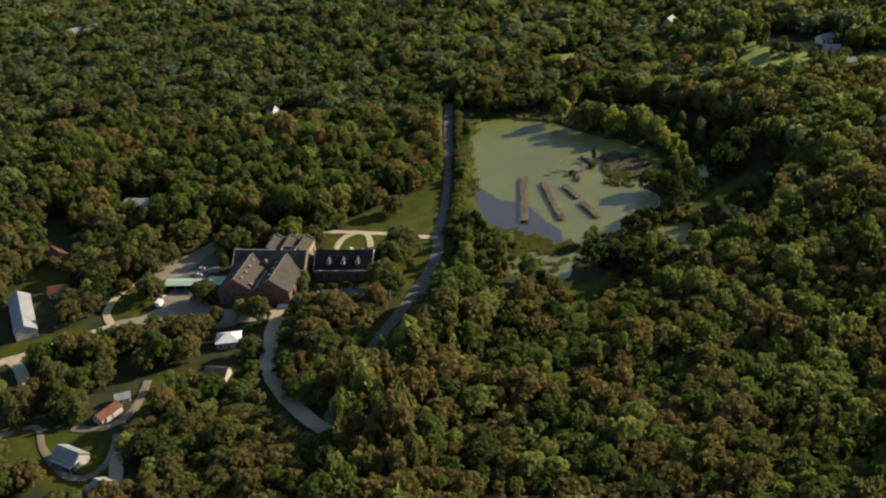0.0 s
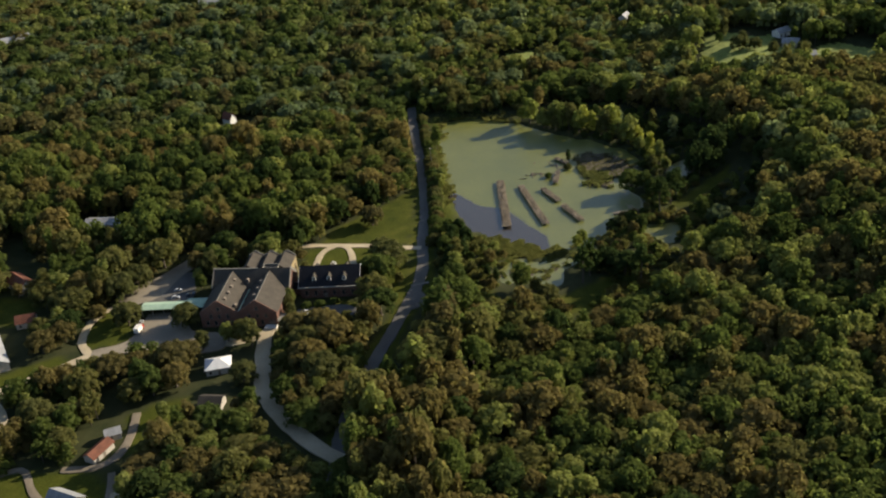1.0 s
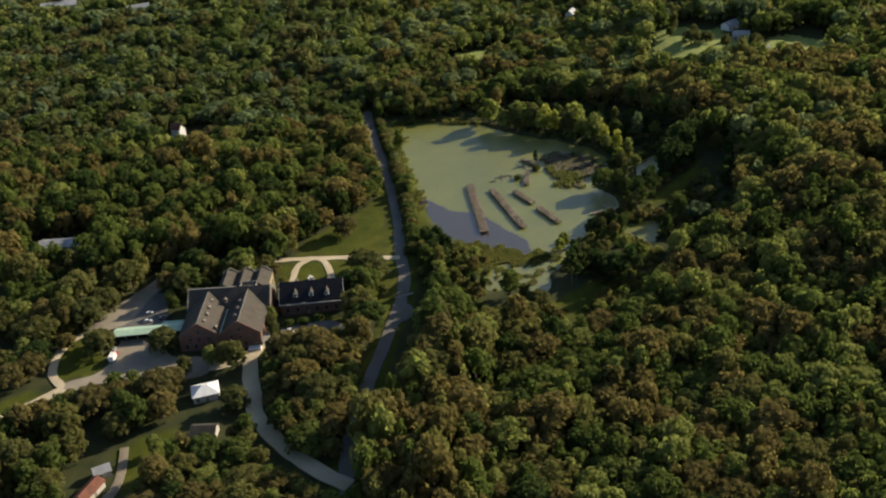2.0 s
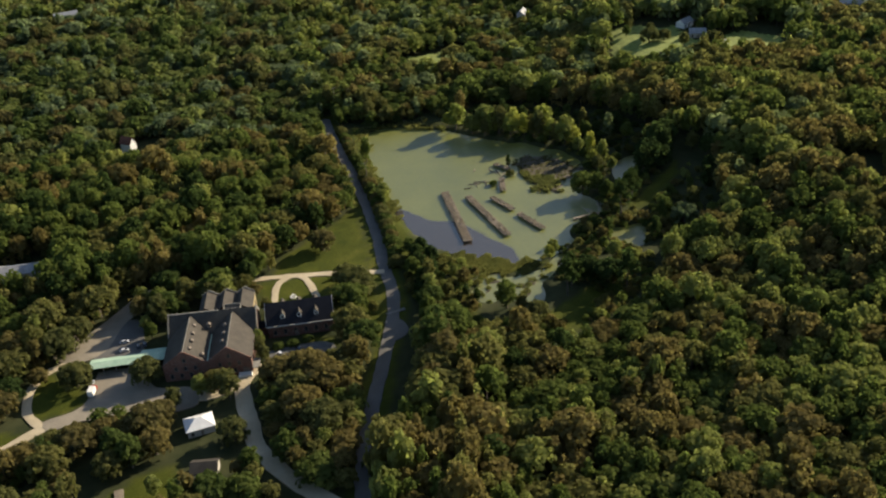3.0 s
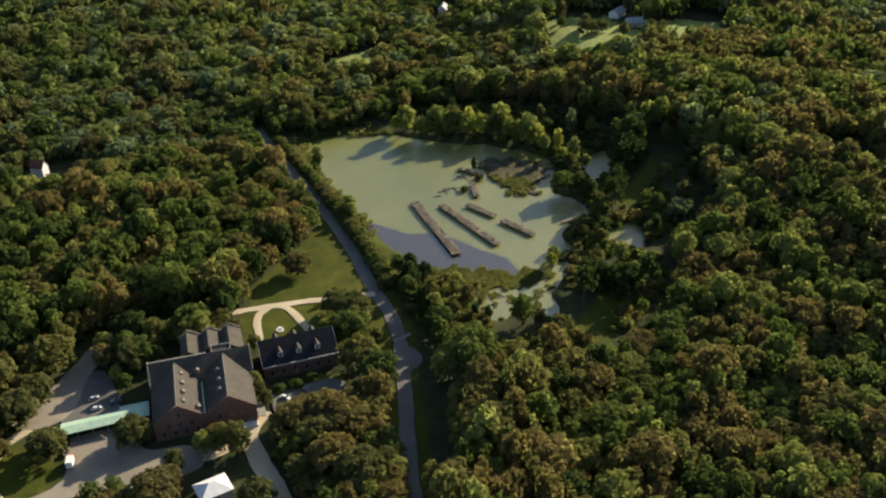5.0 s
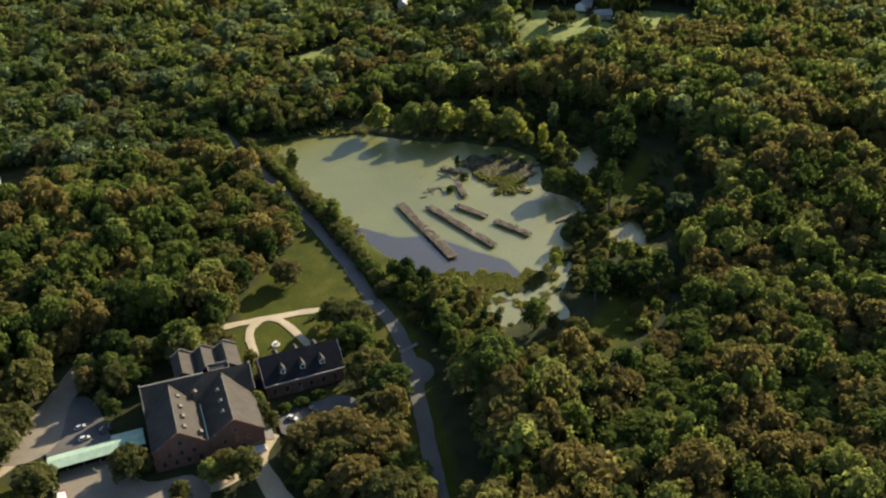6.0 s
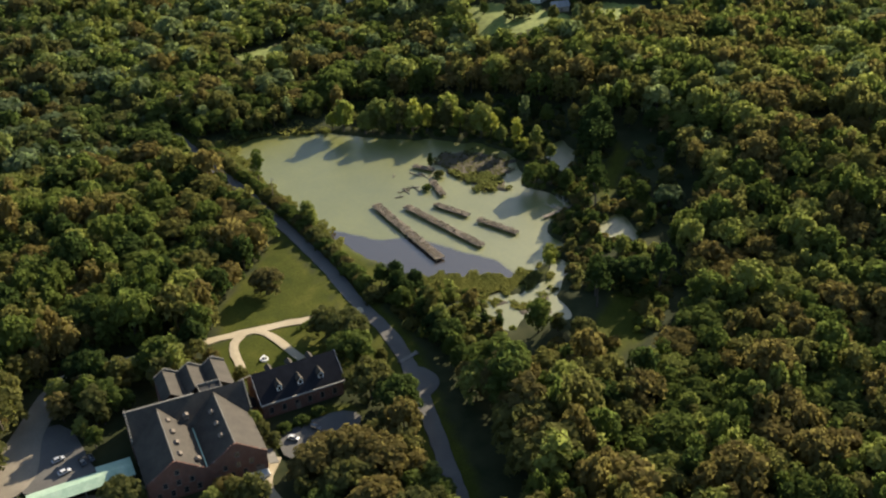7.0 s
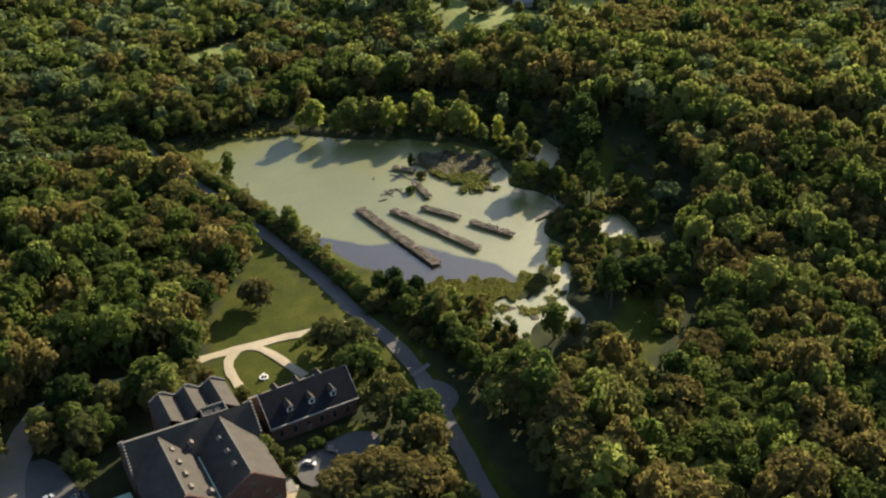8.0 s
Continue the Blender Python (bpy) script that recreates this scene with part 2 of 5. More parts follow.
OPEN_WATER = [(5.9, 404.9), (11.2, 403.9), (17.4, 393.7), (25.4, 382.7), (35.0, 378.9), (42.9, 364.4), (52.4, 347.2), (51.4, 330.4), (16.8, 330.9)]
MARSH = [(22.0, 351.5), (30.0, 350.0), (36.0, 345.5), (43.0, 341.5), (50.0, 337.0), (58.0, 336.5), (62.0, 331.5), (55.0, 328.0), (47.0, 328.5), (42.5, 329.5), (36.5, 331.5), (29.0, 334.0), (22.0, 338.0)]
LAWNS = [
    [(-6.4, 405.0), (-6.2, 380.4), (-7.6, 348.1), (-24.1, 351.0), (-48.5, 355.8), (-41.9, 371.9), (-32.4, 379.0), (-18.6, 392.4)],
    [(-54.5, 353.3), (-53.0, 325.0), (-26.3, 321.0), (-17.4, 300.9), (-11.4, 303.4), (-8.2, 324.3), (-8.5, 345.5), (-26.7, 350.2)],
    [(-138.9, 289.9), (-138.6, 302.8), (-134.1, 315.7), (-120.7, 302.5), (-117.7, 290.4), (-131.9, 285.5)],
    [(-108.0, 240.4), (-99.1, 247.0), (-87.4, 248.4), (-85.1, 231.7), (-97.9, 216.3), (-104.7, 220.5)],
    [(-147.7, 215.5), (-116.1, 213.3), (-105.9, 207.4), (-99.2, 183.8), (-118.8, 181.7), (-138.3, 194.2)],
]
LAWNS += [
    [(-185.6, 333.9), (-163.8, 326.6), (-167.0, 307.6), (-190.1, 309.7)],
    [(-173.2, 269.2), (-144.5, 283.2), (-135.7, 277.9), (-164.2, 258.1), (-172.2, 252.4)],
    [(14.3, 307.3), (26.3, 310.6), (25.4, 295.9), (17.7, 295.2)],
    [(41.0, 291.4), (56.3, 297.5), (71.0, 307.5), (80.9, 303.8), (77.0, 294.0), (61.3, 281.3), (45.6, 278.1)],
    [(107.0, 362.9), (130.2, 381.8), (143.6, 390.8), (140.5, 380.3), (115.0, 360.2)],
    [(-53.4, 302.3), (-34.6, 307.3), (-28.5, 301.1), (-30.2, 296.8), (-51.5, 295.4)],
]
FIELDS = [
    [(52.0, 566.0), (55.0, 594.0), (82.0, 595.0), (78.0, 568.0)],
    [(162.5, 521.6), (173.0, 557.4), (189.1, 556.3), (199.5, 546.0), (210.5, 545.7), (207.1, 527.9), (212.0, 513.3), (211.3, 492.6), (199.4, 496.9), (186.3, 508.5), (175.3, 506.3)],
    [(217.1, 489.9), (227.1, 517.3), (241.8, 522.8), (248.5, 512.6), (255.7, 504.2), (246.8, 482.1), (231.7, 484.6)],
]
MAIN_ROAD = [(-6.8, 514.0), (-6.5, 502.2), (-4.8, 468.6), (-2.3, 435.5), (-1.0, 394.0), (-1.3, 371.3), (-2.5, 353.4), (-2.8, 341.8), (-2.7, 329.5), (-4.7, 315.5), (-8.8, 300.8), (-14.6, 282.0), (-21.1, 262.5), (-27.6, 241.6), (-31.5, 220.9), (-32.6, 192.3), (-31.9, 156.2)]
DRIVE = [(-3.2, 344.5), (-16.3, 347.4), (-25.9, 350.6), (-36.3, 352.5), (-48.5, 354.9), (-61.5, 356.5), (-73.8, 358.9), (-87.8, 361.8), (-98.9, 359.3), (-105.5, 348.7), (-113.6, 337.3), (-122.7, 327.8)]
LOOP_A = [(-41.0, 353.4), (-45.6, 350.0), (-47.9, 343.8), (-48.4, 338.5), (-50.2, 333.0)]
LOOP_B = [(-38.0, 352.9), (-35.0, 349.0), (-33.6, 343.5), (-32.6, 337.0), (-31.4, 330.8)]
WEST_ROAD = [(-200.6, 238.7), (-170.0, 257.4), (-161.1, 262.3), (-152.1, 268.0), (-141.5, 274.6), (-131.7, 281.3), (-119.1, 284.5), (-109.2, 289.5)]
WEST_LOOP = [(-132.6, 282.1), (-138.1, 291.6), (-138.6, 302.8), (-134.9, 313.1), (-125.7, 319.1)]
WEST_FORK = [(-166.0, 259.8), (-157.9, 251.3), (-152.4, 241.2), (-150.0, 227.1)]
SOUTH_DRIVE = [(-57.4, 295.5), (-64.0, 287.0), (-64.1, 273.4), (-62.5, 261.5), (-61.4, 249.7), (-55.2, 236.2), (-47.4, 224.5), (-38.8, 214.4), (-31.2, 207.7)]
FRONT_DRIVE = [(-100.6, 287.6), (-80.9, 283.0), (-71.6, 283.7), (-64.0, 286.2)]
VILLAGE_A = [(-104.8, 242.1), (-104.2, 228.8), (-106.3, 218.9), (-112.8, 214.1), (-123.6, 214.3)]
VILLAGE_B = [(-152.4, 209.9), (-137.8, 216.2), (-130.6, 205.4), (-121.9, 194.7), (-113.3, 188.1), (-106.8, 189.6), (-103.8, 197.6), (-106.0, 210.7)]
VILLAGE_C = [(-103.1, 200.9), (-99.5, 191.1), (-97.6, 184.6)]
LOT = [(-133, 328), (-121, 335), (-111, 347), (-102, 358), (-97.5, 353), (-107, 338), (-113, 322), (-122, 317), (-131, 321)]
SHADE_LOT = [(-114, 331), (-105, 341), (-100, 336), (-99, 318), (-100, 315.5), (-117, 317)]
YARD = [(-115.0, 308.5), (-101.3, 306.6), (-94.0, 292.6), (-82.0, 289.0), (-79.9, 278.7), (-91.7, 276.4), (-106.2, 278.3), (-119.0, 281.1), (-129.0, 278.7), (-131.8, 284.7), (-119.3, 289.6)]
PULL_OFF = [(-5.4, 309.5), (-3.0, 307.0), (-1.6, 302.0), (-3.0, 297.5), (-8.0, 294.5), (-9.6, 298.0)]
CAR_PARK = [(-53.4, 302.3), (-40.5, 303.0), (-32.8, 302.0), (-29.3, 296.8), (-36.1, 291.7), (-53.1, 291.1)]
ROADS = [(MAIN_ROAD, 4.9), (DRIVE, 3.2), (LOOP_A, 2.8), (LOOP_B, 2.8), (WEST_ROAD, 4.4), (WEST_LOOP, 3.2), (WEST_FORK, 4.4), (SOUTH_DRIVE, 5.7), (FRONT_DRIVE, 5.3), (VILLAGE_A, 3.0), (VILLAGE_B, 2.6), (VILLAGE_C, 4.4)]
PAVED = [LOT, SHADE_LOT, YARD, CAR_PARK, PULL_OFF]
# ground kept free of woodland round the buildings
CLEARINGS = [[(56, 478), (74, 502), (104, 490), (132, 464), (148, 424), (136, 392), (104, 396), (107, 420), (98, 436), (70, 464)],
             [(88, 392), (104, 404), (128, 412), (150, 410), (158, 398), (152, 372), (142, 346), (122, 326), (92, 326), (62, 322), (62, 338), (78, 346), (88, 360), (100, 368)],
             [(3, 326), (4, 352), (24, 356), (34, 332), (64, 328), (90, 330), (108, 326), (94, 296), (70, 282), (40, 282), (22, 290), (8, 306)]]
CLEARINGS += [[(24, 334), (30, 318), (36, 300), (54, 300), (66, 320), (66, 332), (40, 336)], [(3, 350), (3, 500), (12, 500), (12, 350)],
             [(-93.7, 284.9), (-95.6, 339.7), (-52.5, 339.0), (-24.6, 322.8), (-24.1, 290.7), (-59.8, 286.9)], [(-119.9, 302.5), (-120.6, 319.9), (-89.8, 319.4), (-89.2, 302.0)], [(-88.0, 246.5), (-88.2, 272.9), (-71.3, 272.6), (-70.0, 246.2)]]
CLEARINGS += [[(-183.3, 269.4), (-185.8, 309.6), (-161.1, 309.2), (-158.9, 269.0)], [(-171.0, 304.2), (-171.9, 319.8), (-157.4, 319.6), (-156.6, 304.0)], [(-167.0, 370.0), (-167.0, 402.0), (-138.0, 402.0), (-138.0, 370.0)]]
CLEARINGS += [[(-125.0, 191.5), (-125.8, 208.6), (-107.6, 208.3), (-106.9, 191.2)], [(-104.7, 177.5), (-105.2, 191.2), (-91.2, 190.9), (-90.7, 177.2)], [(-117.8, 214.2), (-118.6, 234.0), (-106.1, 233.8), (-105.3, 214.0)],
             [(-85.2, 233.4), (-85.8, 250.9), (-71.5, 250.7), (-71.0, 233.2)], [(-118.0, 488.0), (-118.0, 516.0), (-100.0, 521.0), (-92.0, 516.0), (-92.0, 504.0), (-104.0, 488.0)], [(207.0, 491.3), (207.0, 551.0), (223.2, 551.0), (223.2, 491.3)], [(-183.1, 335.6), (-184.4, 356.1), (-167.1, 355.8), (-166.0, 335.4)]]


def inside(px, py, poly):
    px, py = np.asarray(px, float), np.asarray(py, float)
    hit = np.zeros(px.shape, bool)
    for (x0, y0), (x1, y1) in zip(poly, poly[1:] + poly[:1]):
        if y0 == y1:
            continue
        hit ^= ((y0 > py) != (y1 > py)) & (px < (x1 - x0) * (py - y0) / (y1 - y0) + x0)
    return hit


def distance(px, py, line, closed=False):
    px, py = np.asarray(px, float), np.asarray(py, float)
    best = np.full(px.shape, 1e9)
    pairs = list(zip(line, line[1:])) + ([(line[-1], line[0])] if closed else [])
    for (x0, y0), (x1, y1) in pairs:
        dx, dy = x1 - x0, y1 - y0
        t = np.clip(((px - x0) * dx + (py - y0) * dy) / (dx * dx + dy * dy), 0, 1)
        best = np.minimum(best, np.hypot(px - x0 - t * dx, py - y0 - t * dy))
    return best


def signed(px, py, poly):
    """Distance to a polygon's edge, above zero inside it."""
    d = distance(px, py, poly, True)
    return np.where(inside(px, py, poly), d, -d)


def ragged(xs, ys, amount, size, seed):
    """Cheap smooth noise for edges."""
    r = np.random.default_rng(seed)
    out = np.zeros(np.shape(xs))
    for _ in range(7):
        a, k, p = r.uniform(0, math.tau), r.uniform(0.6, 1.8) / size, r.uniform(0, math.tau)
        out = out + np.sin((np.cos(a) * xs + np.sin(a) * ys) * k * math.tau + p)
    return out * amount / 3.0


def smooth(a, lo, hi):
    t = np.clip((a - lo) / (hi - lo), 0, 1)
    return t * t * (3 - 2 * t)


def water_depth(xs, ys):
    """Metres inside the nearest water's edge; below zero on land."""
    best = np.full(np.shape(xs), -1e9)
    for poly in WATERS:
        best = np.maximum(best, signed(xs, ys, poly))
    return best + ragged(xs, ys, 1.2, 14, 3)


def hill(xs, ys):
    """The land climbs to a low ridge in the east."""
    xs, ys = np.asarray(xs, float), np.asarray(ys, float)
    return 13.5 * smooth(xs, 115, 188) * (0.3 + 0.7 * smooth(ys, 220, 320)) * (1 - 0.6 * smooth(ys, 600, 720))


def ground_height(xs, ys):
    land = GROUND_Z + ragged(xs, ys, 0.12, 60, 5) + hill(xs, ys)
    land = land + (0.25 - land) * smooth(signed(xs, ys, MARSH), -5.0, 0.5)
    return np.where(True, land + (-1.2 - land) * smooth(water_depth(xs, ys), -3.0, 1.5), 0)


def sheet(name, xs, ys, height, material, attribute="", values=None):
    """A grid of quads over all xs and ys."""
    gx, gy = np.meshgrid(xs, ys)
    z = height(gx, gy)
    nx, ny = len(xs), len(ys)
    idx = np.arange(nx * ny).reshape(ny, nx)
    quads = np.stack([idx[:-1, :-1], idx[:-1, 1:], idx[1:, 1:], idx[1:, :-1]], -1).reshape(-1, 4)
    me = bulk_mesh(name, np.stack([gx, gy, z], -1).reshape(-1, 3), quads, [material])
    if attribute:
        me.attributes.new(attribute, "FLOAT", "POINT").data.foreach_set("value", values(gx, gy).ravel().astype(np.float32))
    me.shade_smooth()
    return new(name, me)


def bulk_mesh(name, verts, quads, materials, index=None):
    me = bpy.data.meshes.new(name)
    me.vertices.add(len(verts))
    me.vertices.foreach_set("co", np.ascontiguousarray(verts, np.float32).ravel())
    k = quads.shape[1]
    me.loops.add(quads.size)
    me.loops.foreach_set("vertex_index", np.ascontiguousarray(quads, np.int32).ravel())
    me.polygons.add(len(quads))
    me.polygons.foreach_set("loop_start", np.arange(0, quads.size, k, dtype=np.int32))
    for m in materials:
        me.materials.append(m)
    if index is not None:
        me.polygons.foreach_set("material_index", np.ascontiguousarray(index, np.int32))
    me.update(calc_edges=True)
    me.validate()
    return me


# ---- ground and water ----
ROUGH = [MARSH, [(6, 350), (4, 420), (4, 496), (10, 496), (9, 420), (14, 366), (22, 350), (14, 340)]]


def cover_of(xs, ys):
    best = np.full(np.shape(xs), -1e9)
    for poly in LAWNS + FIELDS + ROUGH:
        best = np.maximum(best, signed(xs, ys, poly))
    for line, w in ROADS[:1]:
        best = np.maximum(best, w / 2 + 3.0 - distance(xs, ys, line))
    return smooth(best + ragged(xs, ys, 1.0, 9, 8), -1.5, 1.5)


fine_x, fine_y = np.arange(-215, 320, 2.4), np.arange(150, 610, 2.4)
far_steps = np.array([20, 50, 100, 200, 400, 800, 1600, 3200.0])
ground = sheet("ground", np.concatenate([fine_x[0] - far_steps[::-1], fine_x, fine_x[-1] + far_steps]), np.concatenate([fine_y[0] - far_steps[::-1], fine_y, fine_y[-1] + far_steps]), ground_height, GROUND, "cover", cover_of)
tagged(ground, "dark leaf-strewn woodland ground with patches of mown grass", "ground", kind="structure")

wx, wy = np.arange(0, 142, 1.8), np.arange(296, 502, 1.8)
pond = sheet("water", wx, wy, lambda a, b: np.zeros(a.shape), WATER, "open_water", lambda a, b: smooth(signed(a, b, OPEN_WATER), -6, 6))
tagged(pond, "still pond covered in olive-green duckweed with a clear dark patch", "pond", kind="structure")


def smooth_line(line, step=3.0):
    """Catmull-Rom through the points of a line."""
    pts = [Vector(p) for p in line]
    pts = [pts[0] * 2 - pts[1]] + pts + [pts[-1] * 2 - pts[-2]]
    out = []
    for i in range(1, len(pts) - 2):
        a, b, c, d = pts[i - 1:i + 3]
        n = max(2, int((c - b).length / step))
        for k in range(n):
            t = k / n
            out.append(0.5 * ((2 * b) + (c - a) * t + (2 * a - 5 * b + 4 * c - d) * t * t + (3 * b - a - 3 * c + d) * t ** 3))
    return out + [pts[-2]]


def ribbon(name, line, width, material, label, rise, seed):
    r = random.Random(seed)
    pts = smooth_line(line)
    vs, fs = [], []
    for i, p in enumerate(pts):
        d = (pts[min(i + 1, len(pts) - 1)] - pts[max(i - 1, 0)]).normalized()
        side = Vector((-d.y, d.x))
        a, b = p + side * (width / 2 + r.uniform(-0.25, 0.25)), p - side * (width / 2 + r.uniform(-0.25, 0.25))
        z = GROUND_Z + rise
        vs += [(a.x, a.y, z - 0.4), (a.x, a.y, z), (p.x, p.y, z + 0.06), (b.x, b.y, z), (b.x, b.y, z - 0.4)]
        if i:
            k = 5 * i
            fs += [(k - 5 + j, k - 4 + j, k + 1 + j, k + j) for j in range(4)]
    s = Shape().add(vs, fs)
    return tagged(new(name, s.mesh(name, material)), label, "road", kind="structure")


def apron(name, poly, material, label, rise):
    pts = smooth_line(poly + poly[:1], 3.0)[:-1]
    s = Shape().prism([(p.x, p.y, GROUND_Z + rise - 0.4) for p in pts], (0, 0, 0.4))
    return tagged(new(name, s.mesh(name, material)), label, "yard", kind="structure")


ribbon("road", MAIN_ROAD, 4.9, ASPHALT, "worn grey asphalt lane along the pond bank", 0.26, 1)
for k, (line, w, mat, label) in enumerate([
        (DRIVE, 3.2, SHELL, "pale crushed-shell drive curving off the lane"), (LOOP_A, 2.8, SHELL, "pale shell drive loop beside the lawn"), (LOOP_B, 2.8, SHELL, "pale shell drive loop beside the brick annex"),
        (WEST_ROAD, 4.4, SHELL, "pale shell road through the trees"), (WEST_LOOP, 3.2, SHELL, "pale shell track round a grass bank"), (WEST_FORK, 4.4, SHELL, "pale shell track forking off the road"),
        (SOUTH_DRIVE, 5.7, SHELL, "pale shell drive shaded by oaks"), (FRONT_DRIVE, 5.3, SHELL, "pale shell drive before the brick factory"), (VILLAGE_A, 3.0, DIRT, "dirt track between cottages"),
        (VILLAGE_B, 2.6, DIRT, "dirt track looping round a cabin"), (VILLAGE_C, 4.4, SHELL, "pale shell drive of a cottage")]):
    ribbon("drive", line, w, mat, label, 0.30 + 0.012 * k, 10 + k)
apron("gravel_lot", LOT, SHADED_GRAVEL, "pale gravel parking lot behind the factory", 0.445)
# The lot's shaded side: its shade is imitated by the darker asphalt colour.
apron("car_park", SHADE_LOT, ASPHALT, "car park with shade in its grey colour beside the mint-roofed shed", 0.425)
apron("factory_yard", YARD, SHADED_GRAVEL, "pale shell yard beside the factory", 0.455)
apron("pull_off", PULL_OFF, ASPHALT, "worn grey pull-off beside the lane", 0.235)
apron("car_park", CAR_PARK, ASPHALT, "small asphalt car park below the annex", 0.465)


def drape(name, poly, material, label, cell=2.5):
    """A patch laid over the slope of the land."""
    xs, ys = np.arange(min(p[0] for p in poly), max(p[0] for p in poly), cell), np.arange(min(p[1] for p in poly), max(p[1] for p in poly), cell)
    s = Shape()
    for x in xs:
        for y in ys:
            if signed(x + cell / 2, y + cell / 2, poly) + ragged(np.array(x), np.array(y), 0.8, 8, 4) > 0:
                s.add([(px, py, float(ground_height(np.array(px), np.array(py))) + 0.12) for px, py in ((x, y), (x + cell, y), (x + cell, y + cell), (x, y + cell))], [(0, 1, 2, 3)])
    return tagged(new(name, s.mesh(name, material)), label, "field", kind="structure")


for poly in FIELDS:
    drape("field", poly, FIELD_GRASS, "sunlit grass field between far woods")


# ---- trees ----
def unit(v):
    return v / np.maximum(np.linalg.norm(v, axis=-1, keepdims=True), 1e-9)


def puffs_of(kind, r):
    """The lumps of a crown: centres and radii, for a tree of about its real size."""
    out = []
    if kind == "oak":                       # broad dome with a low skirt
        for i in range(28):
            a, q = i * 2.399 + r.uniform(-0.4, 0.4), math.sqrt((i + 0.5) / 28)
            out.append((q * 5.9 * math.cos(a), q * 5.9 * math.sin(a), 5.6 + 5.4 * math.sqrt(max(0, 1 - 0.85 * q * q)) * r.uniform(0.86, 1.1) - 0.8, r.uniform(1.2, 2.1)))
        for i in range(11):
            a = i * math.tau / 11 + r.uniform(-0.25, 0.25)
            q = r.uniform(4.9, 6.5)
            out.append((q * math.cos(a), q * math.sin(a), r.uniform(3.0, 4.9), r.uniform(1.1, 1.8)))
    elif kind == "round":
        for i in range(26):
            z = 1 - 1.85 * (i + 0.5) / 26
            a, q = i * 2.399 + r.uniform(-0.5, 0.5), math.sqrt(max(0, 1 - z * z))
            k = r.uniform(0.75, 1.08)
            out.append((q * 3.3 * k * math.cos(a), q * 3.3 * k * math.sin(a), 7.0 + 5.0 * z * k, r.uniform(1.0, 1.75)))
    elif kind == "tall":
        for i in range(26):
            z = i / 25
            a, q = i * 2.399 + r.uniform(-0.6, 0.6), math.sin(0.5 + z * 2.35) * r.uniform(0.7, 1.12)
            out.append((q * 2.6 * math.cos(a), q * 2.6 * math.sin(a), 2.8 + 13.0 * z, r.uniform(0.9, 1.5)))
    elif kind == "pine":                    # open, layered, on a long bare stem
        for i in range(24):
            z = (i + 0.5) / 24
            a, q = i * 2.399 + r.uniform(-0.6, 0.6), (1.1 - z * 0.75) * r.uniform(0.5, 1.1)
            out.append((q * 4.4 * math.cos(a), q * 4.4 * math.sin(a), 8.0 + 11.0 * z, r.uniform(0.9, 1.5)))
    else:                                   # shrub
        for i in range(12):
            a, q = i * 2.399 + r.uniform(-0.5, 0.5), math.sqrt((i + 0.5) / 12)
            out.append((q * 1.8 * math.cos(a), q * 1.8 * math.sin(a), 1.0 + 1.5 * (1 - q) * r.uniform(0.7, 1.2), r.uniform(0.7, 1.1)))
    return np.array(out)


def sprays(puffs, count, size, seed, loose=0.6):
    """Three-cornered leaf sprays over the outside of the lumps: corners and faces."""
    g = np.random.default_rng(seed)
    area = puffs[:, 3] ** 2
    own = g.choice(len(puffs), count * 4, p=area / area.sum())
    d = unit(g.normal(size=(count * 4, 3)))
    d[:, 2] = np.where(d[:, 2] < -0.45, -d[:, 2], d[:, 2])
    c = puffs[own, :3] + d * (puffs[own, 3:] * g.uniform(0.8, 1.14, (count * 4, 1)))
    gap = np.linalg.norm(c[:, None, :] - puffs[None, :, :3], axis=2) / puffs[None, :, 3]
    keep = np.flatnonzero((gap.min(1) > 0.78) & (c[:, 2] > 0.15))[:count]
    c, d = c[keep], d[keep]
    nrm = unit(d + loose * unit(g.normal(size=c.shape)) + np.array([0, 0, 0.2]))
    a = unit(np.cross(nrm, unit(g.normal(size=c.shape))))
    b = np.cross(nrm, a)
    s = size * g.uniform(0.6, 1.4, (len(c), 1))
    v = np.stack([c + a * s, c - a * s * 0.7 + b * s * 0.75, c - a * s * 0.55 - b * s * 0.8 - nrm * s * 0.25], 1)
    return v.reshape(-1, 3), np.arange(len(c) * 3).reshape(-1, 3)


def core(puffs, around=9, rings=4, shrink=0.78):
    """The dense inside of a crown, which follows its lumps a little within them."""
    low = float((puffs[:, 2] - puffs[:, 3]).min())
    mid = np.array([0, 0, low + 0.42 * (float((puffs[:, 2] + puffs[:, 3]).max()) - low)])
    rel = puffs[:, :3] - mid
    rows = []
    for i in range(rings + 1):
        el = math.radians(-38 + 128 * i / rings)
        for j in range(around if i < rings else 1):
            a = math.tau * (j + 0.5 * (i % 2)) / around
            d = np.array([math.cos(a) * math.cos(el), math.sin(a) * math.cos(el), math.sin(el)])
            along = rel @ d
            off = (rel ** 2).sum(1) - along ** 2
            reach = np.where(off < puffs[:, 3] ** 2, along + np.sqrt(np.maximum(puffs[:, 3] ** 2 - off, 0)), 0.0).max()
            rows.append(mid + d * max(reach, 0.9) * shrink)
    tris = []
    for i in range(rings - 1):
        for j in range(around):
            a, b, c, e = i * around + j, i * around + (j + 1) % around, (i + 1) * around + j, (i + 1) * around + (j + 1) % around
            tris += [(a, b, e), (a, e, c)]
    top = rings * around
    tris += [((rings - 1) * around + j, (rings - 1) * around + (j + 1) % around, top) for j in range(around)]
    return np.array(rows), np.array(tris)


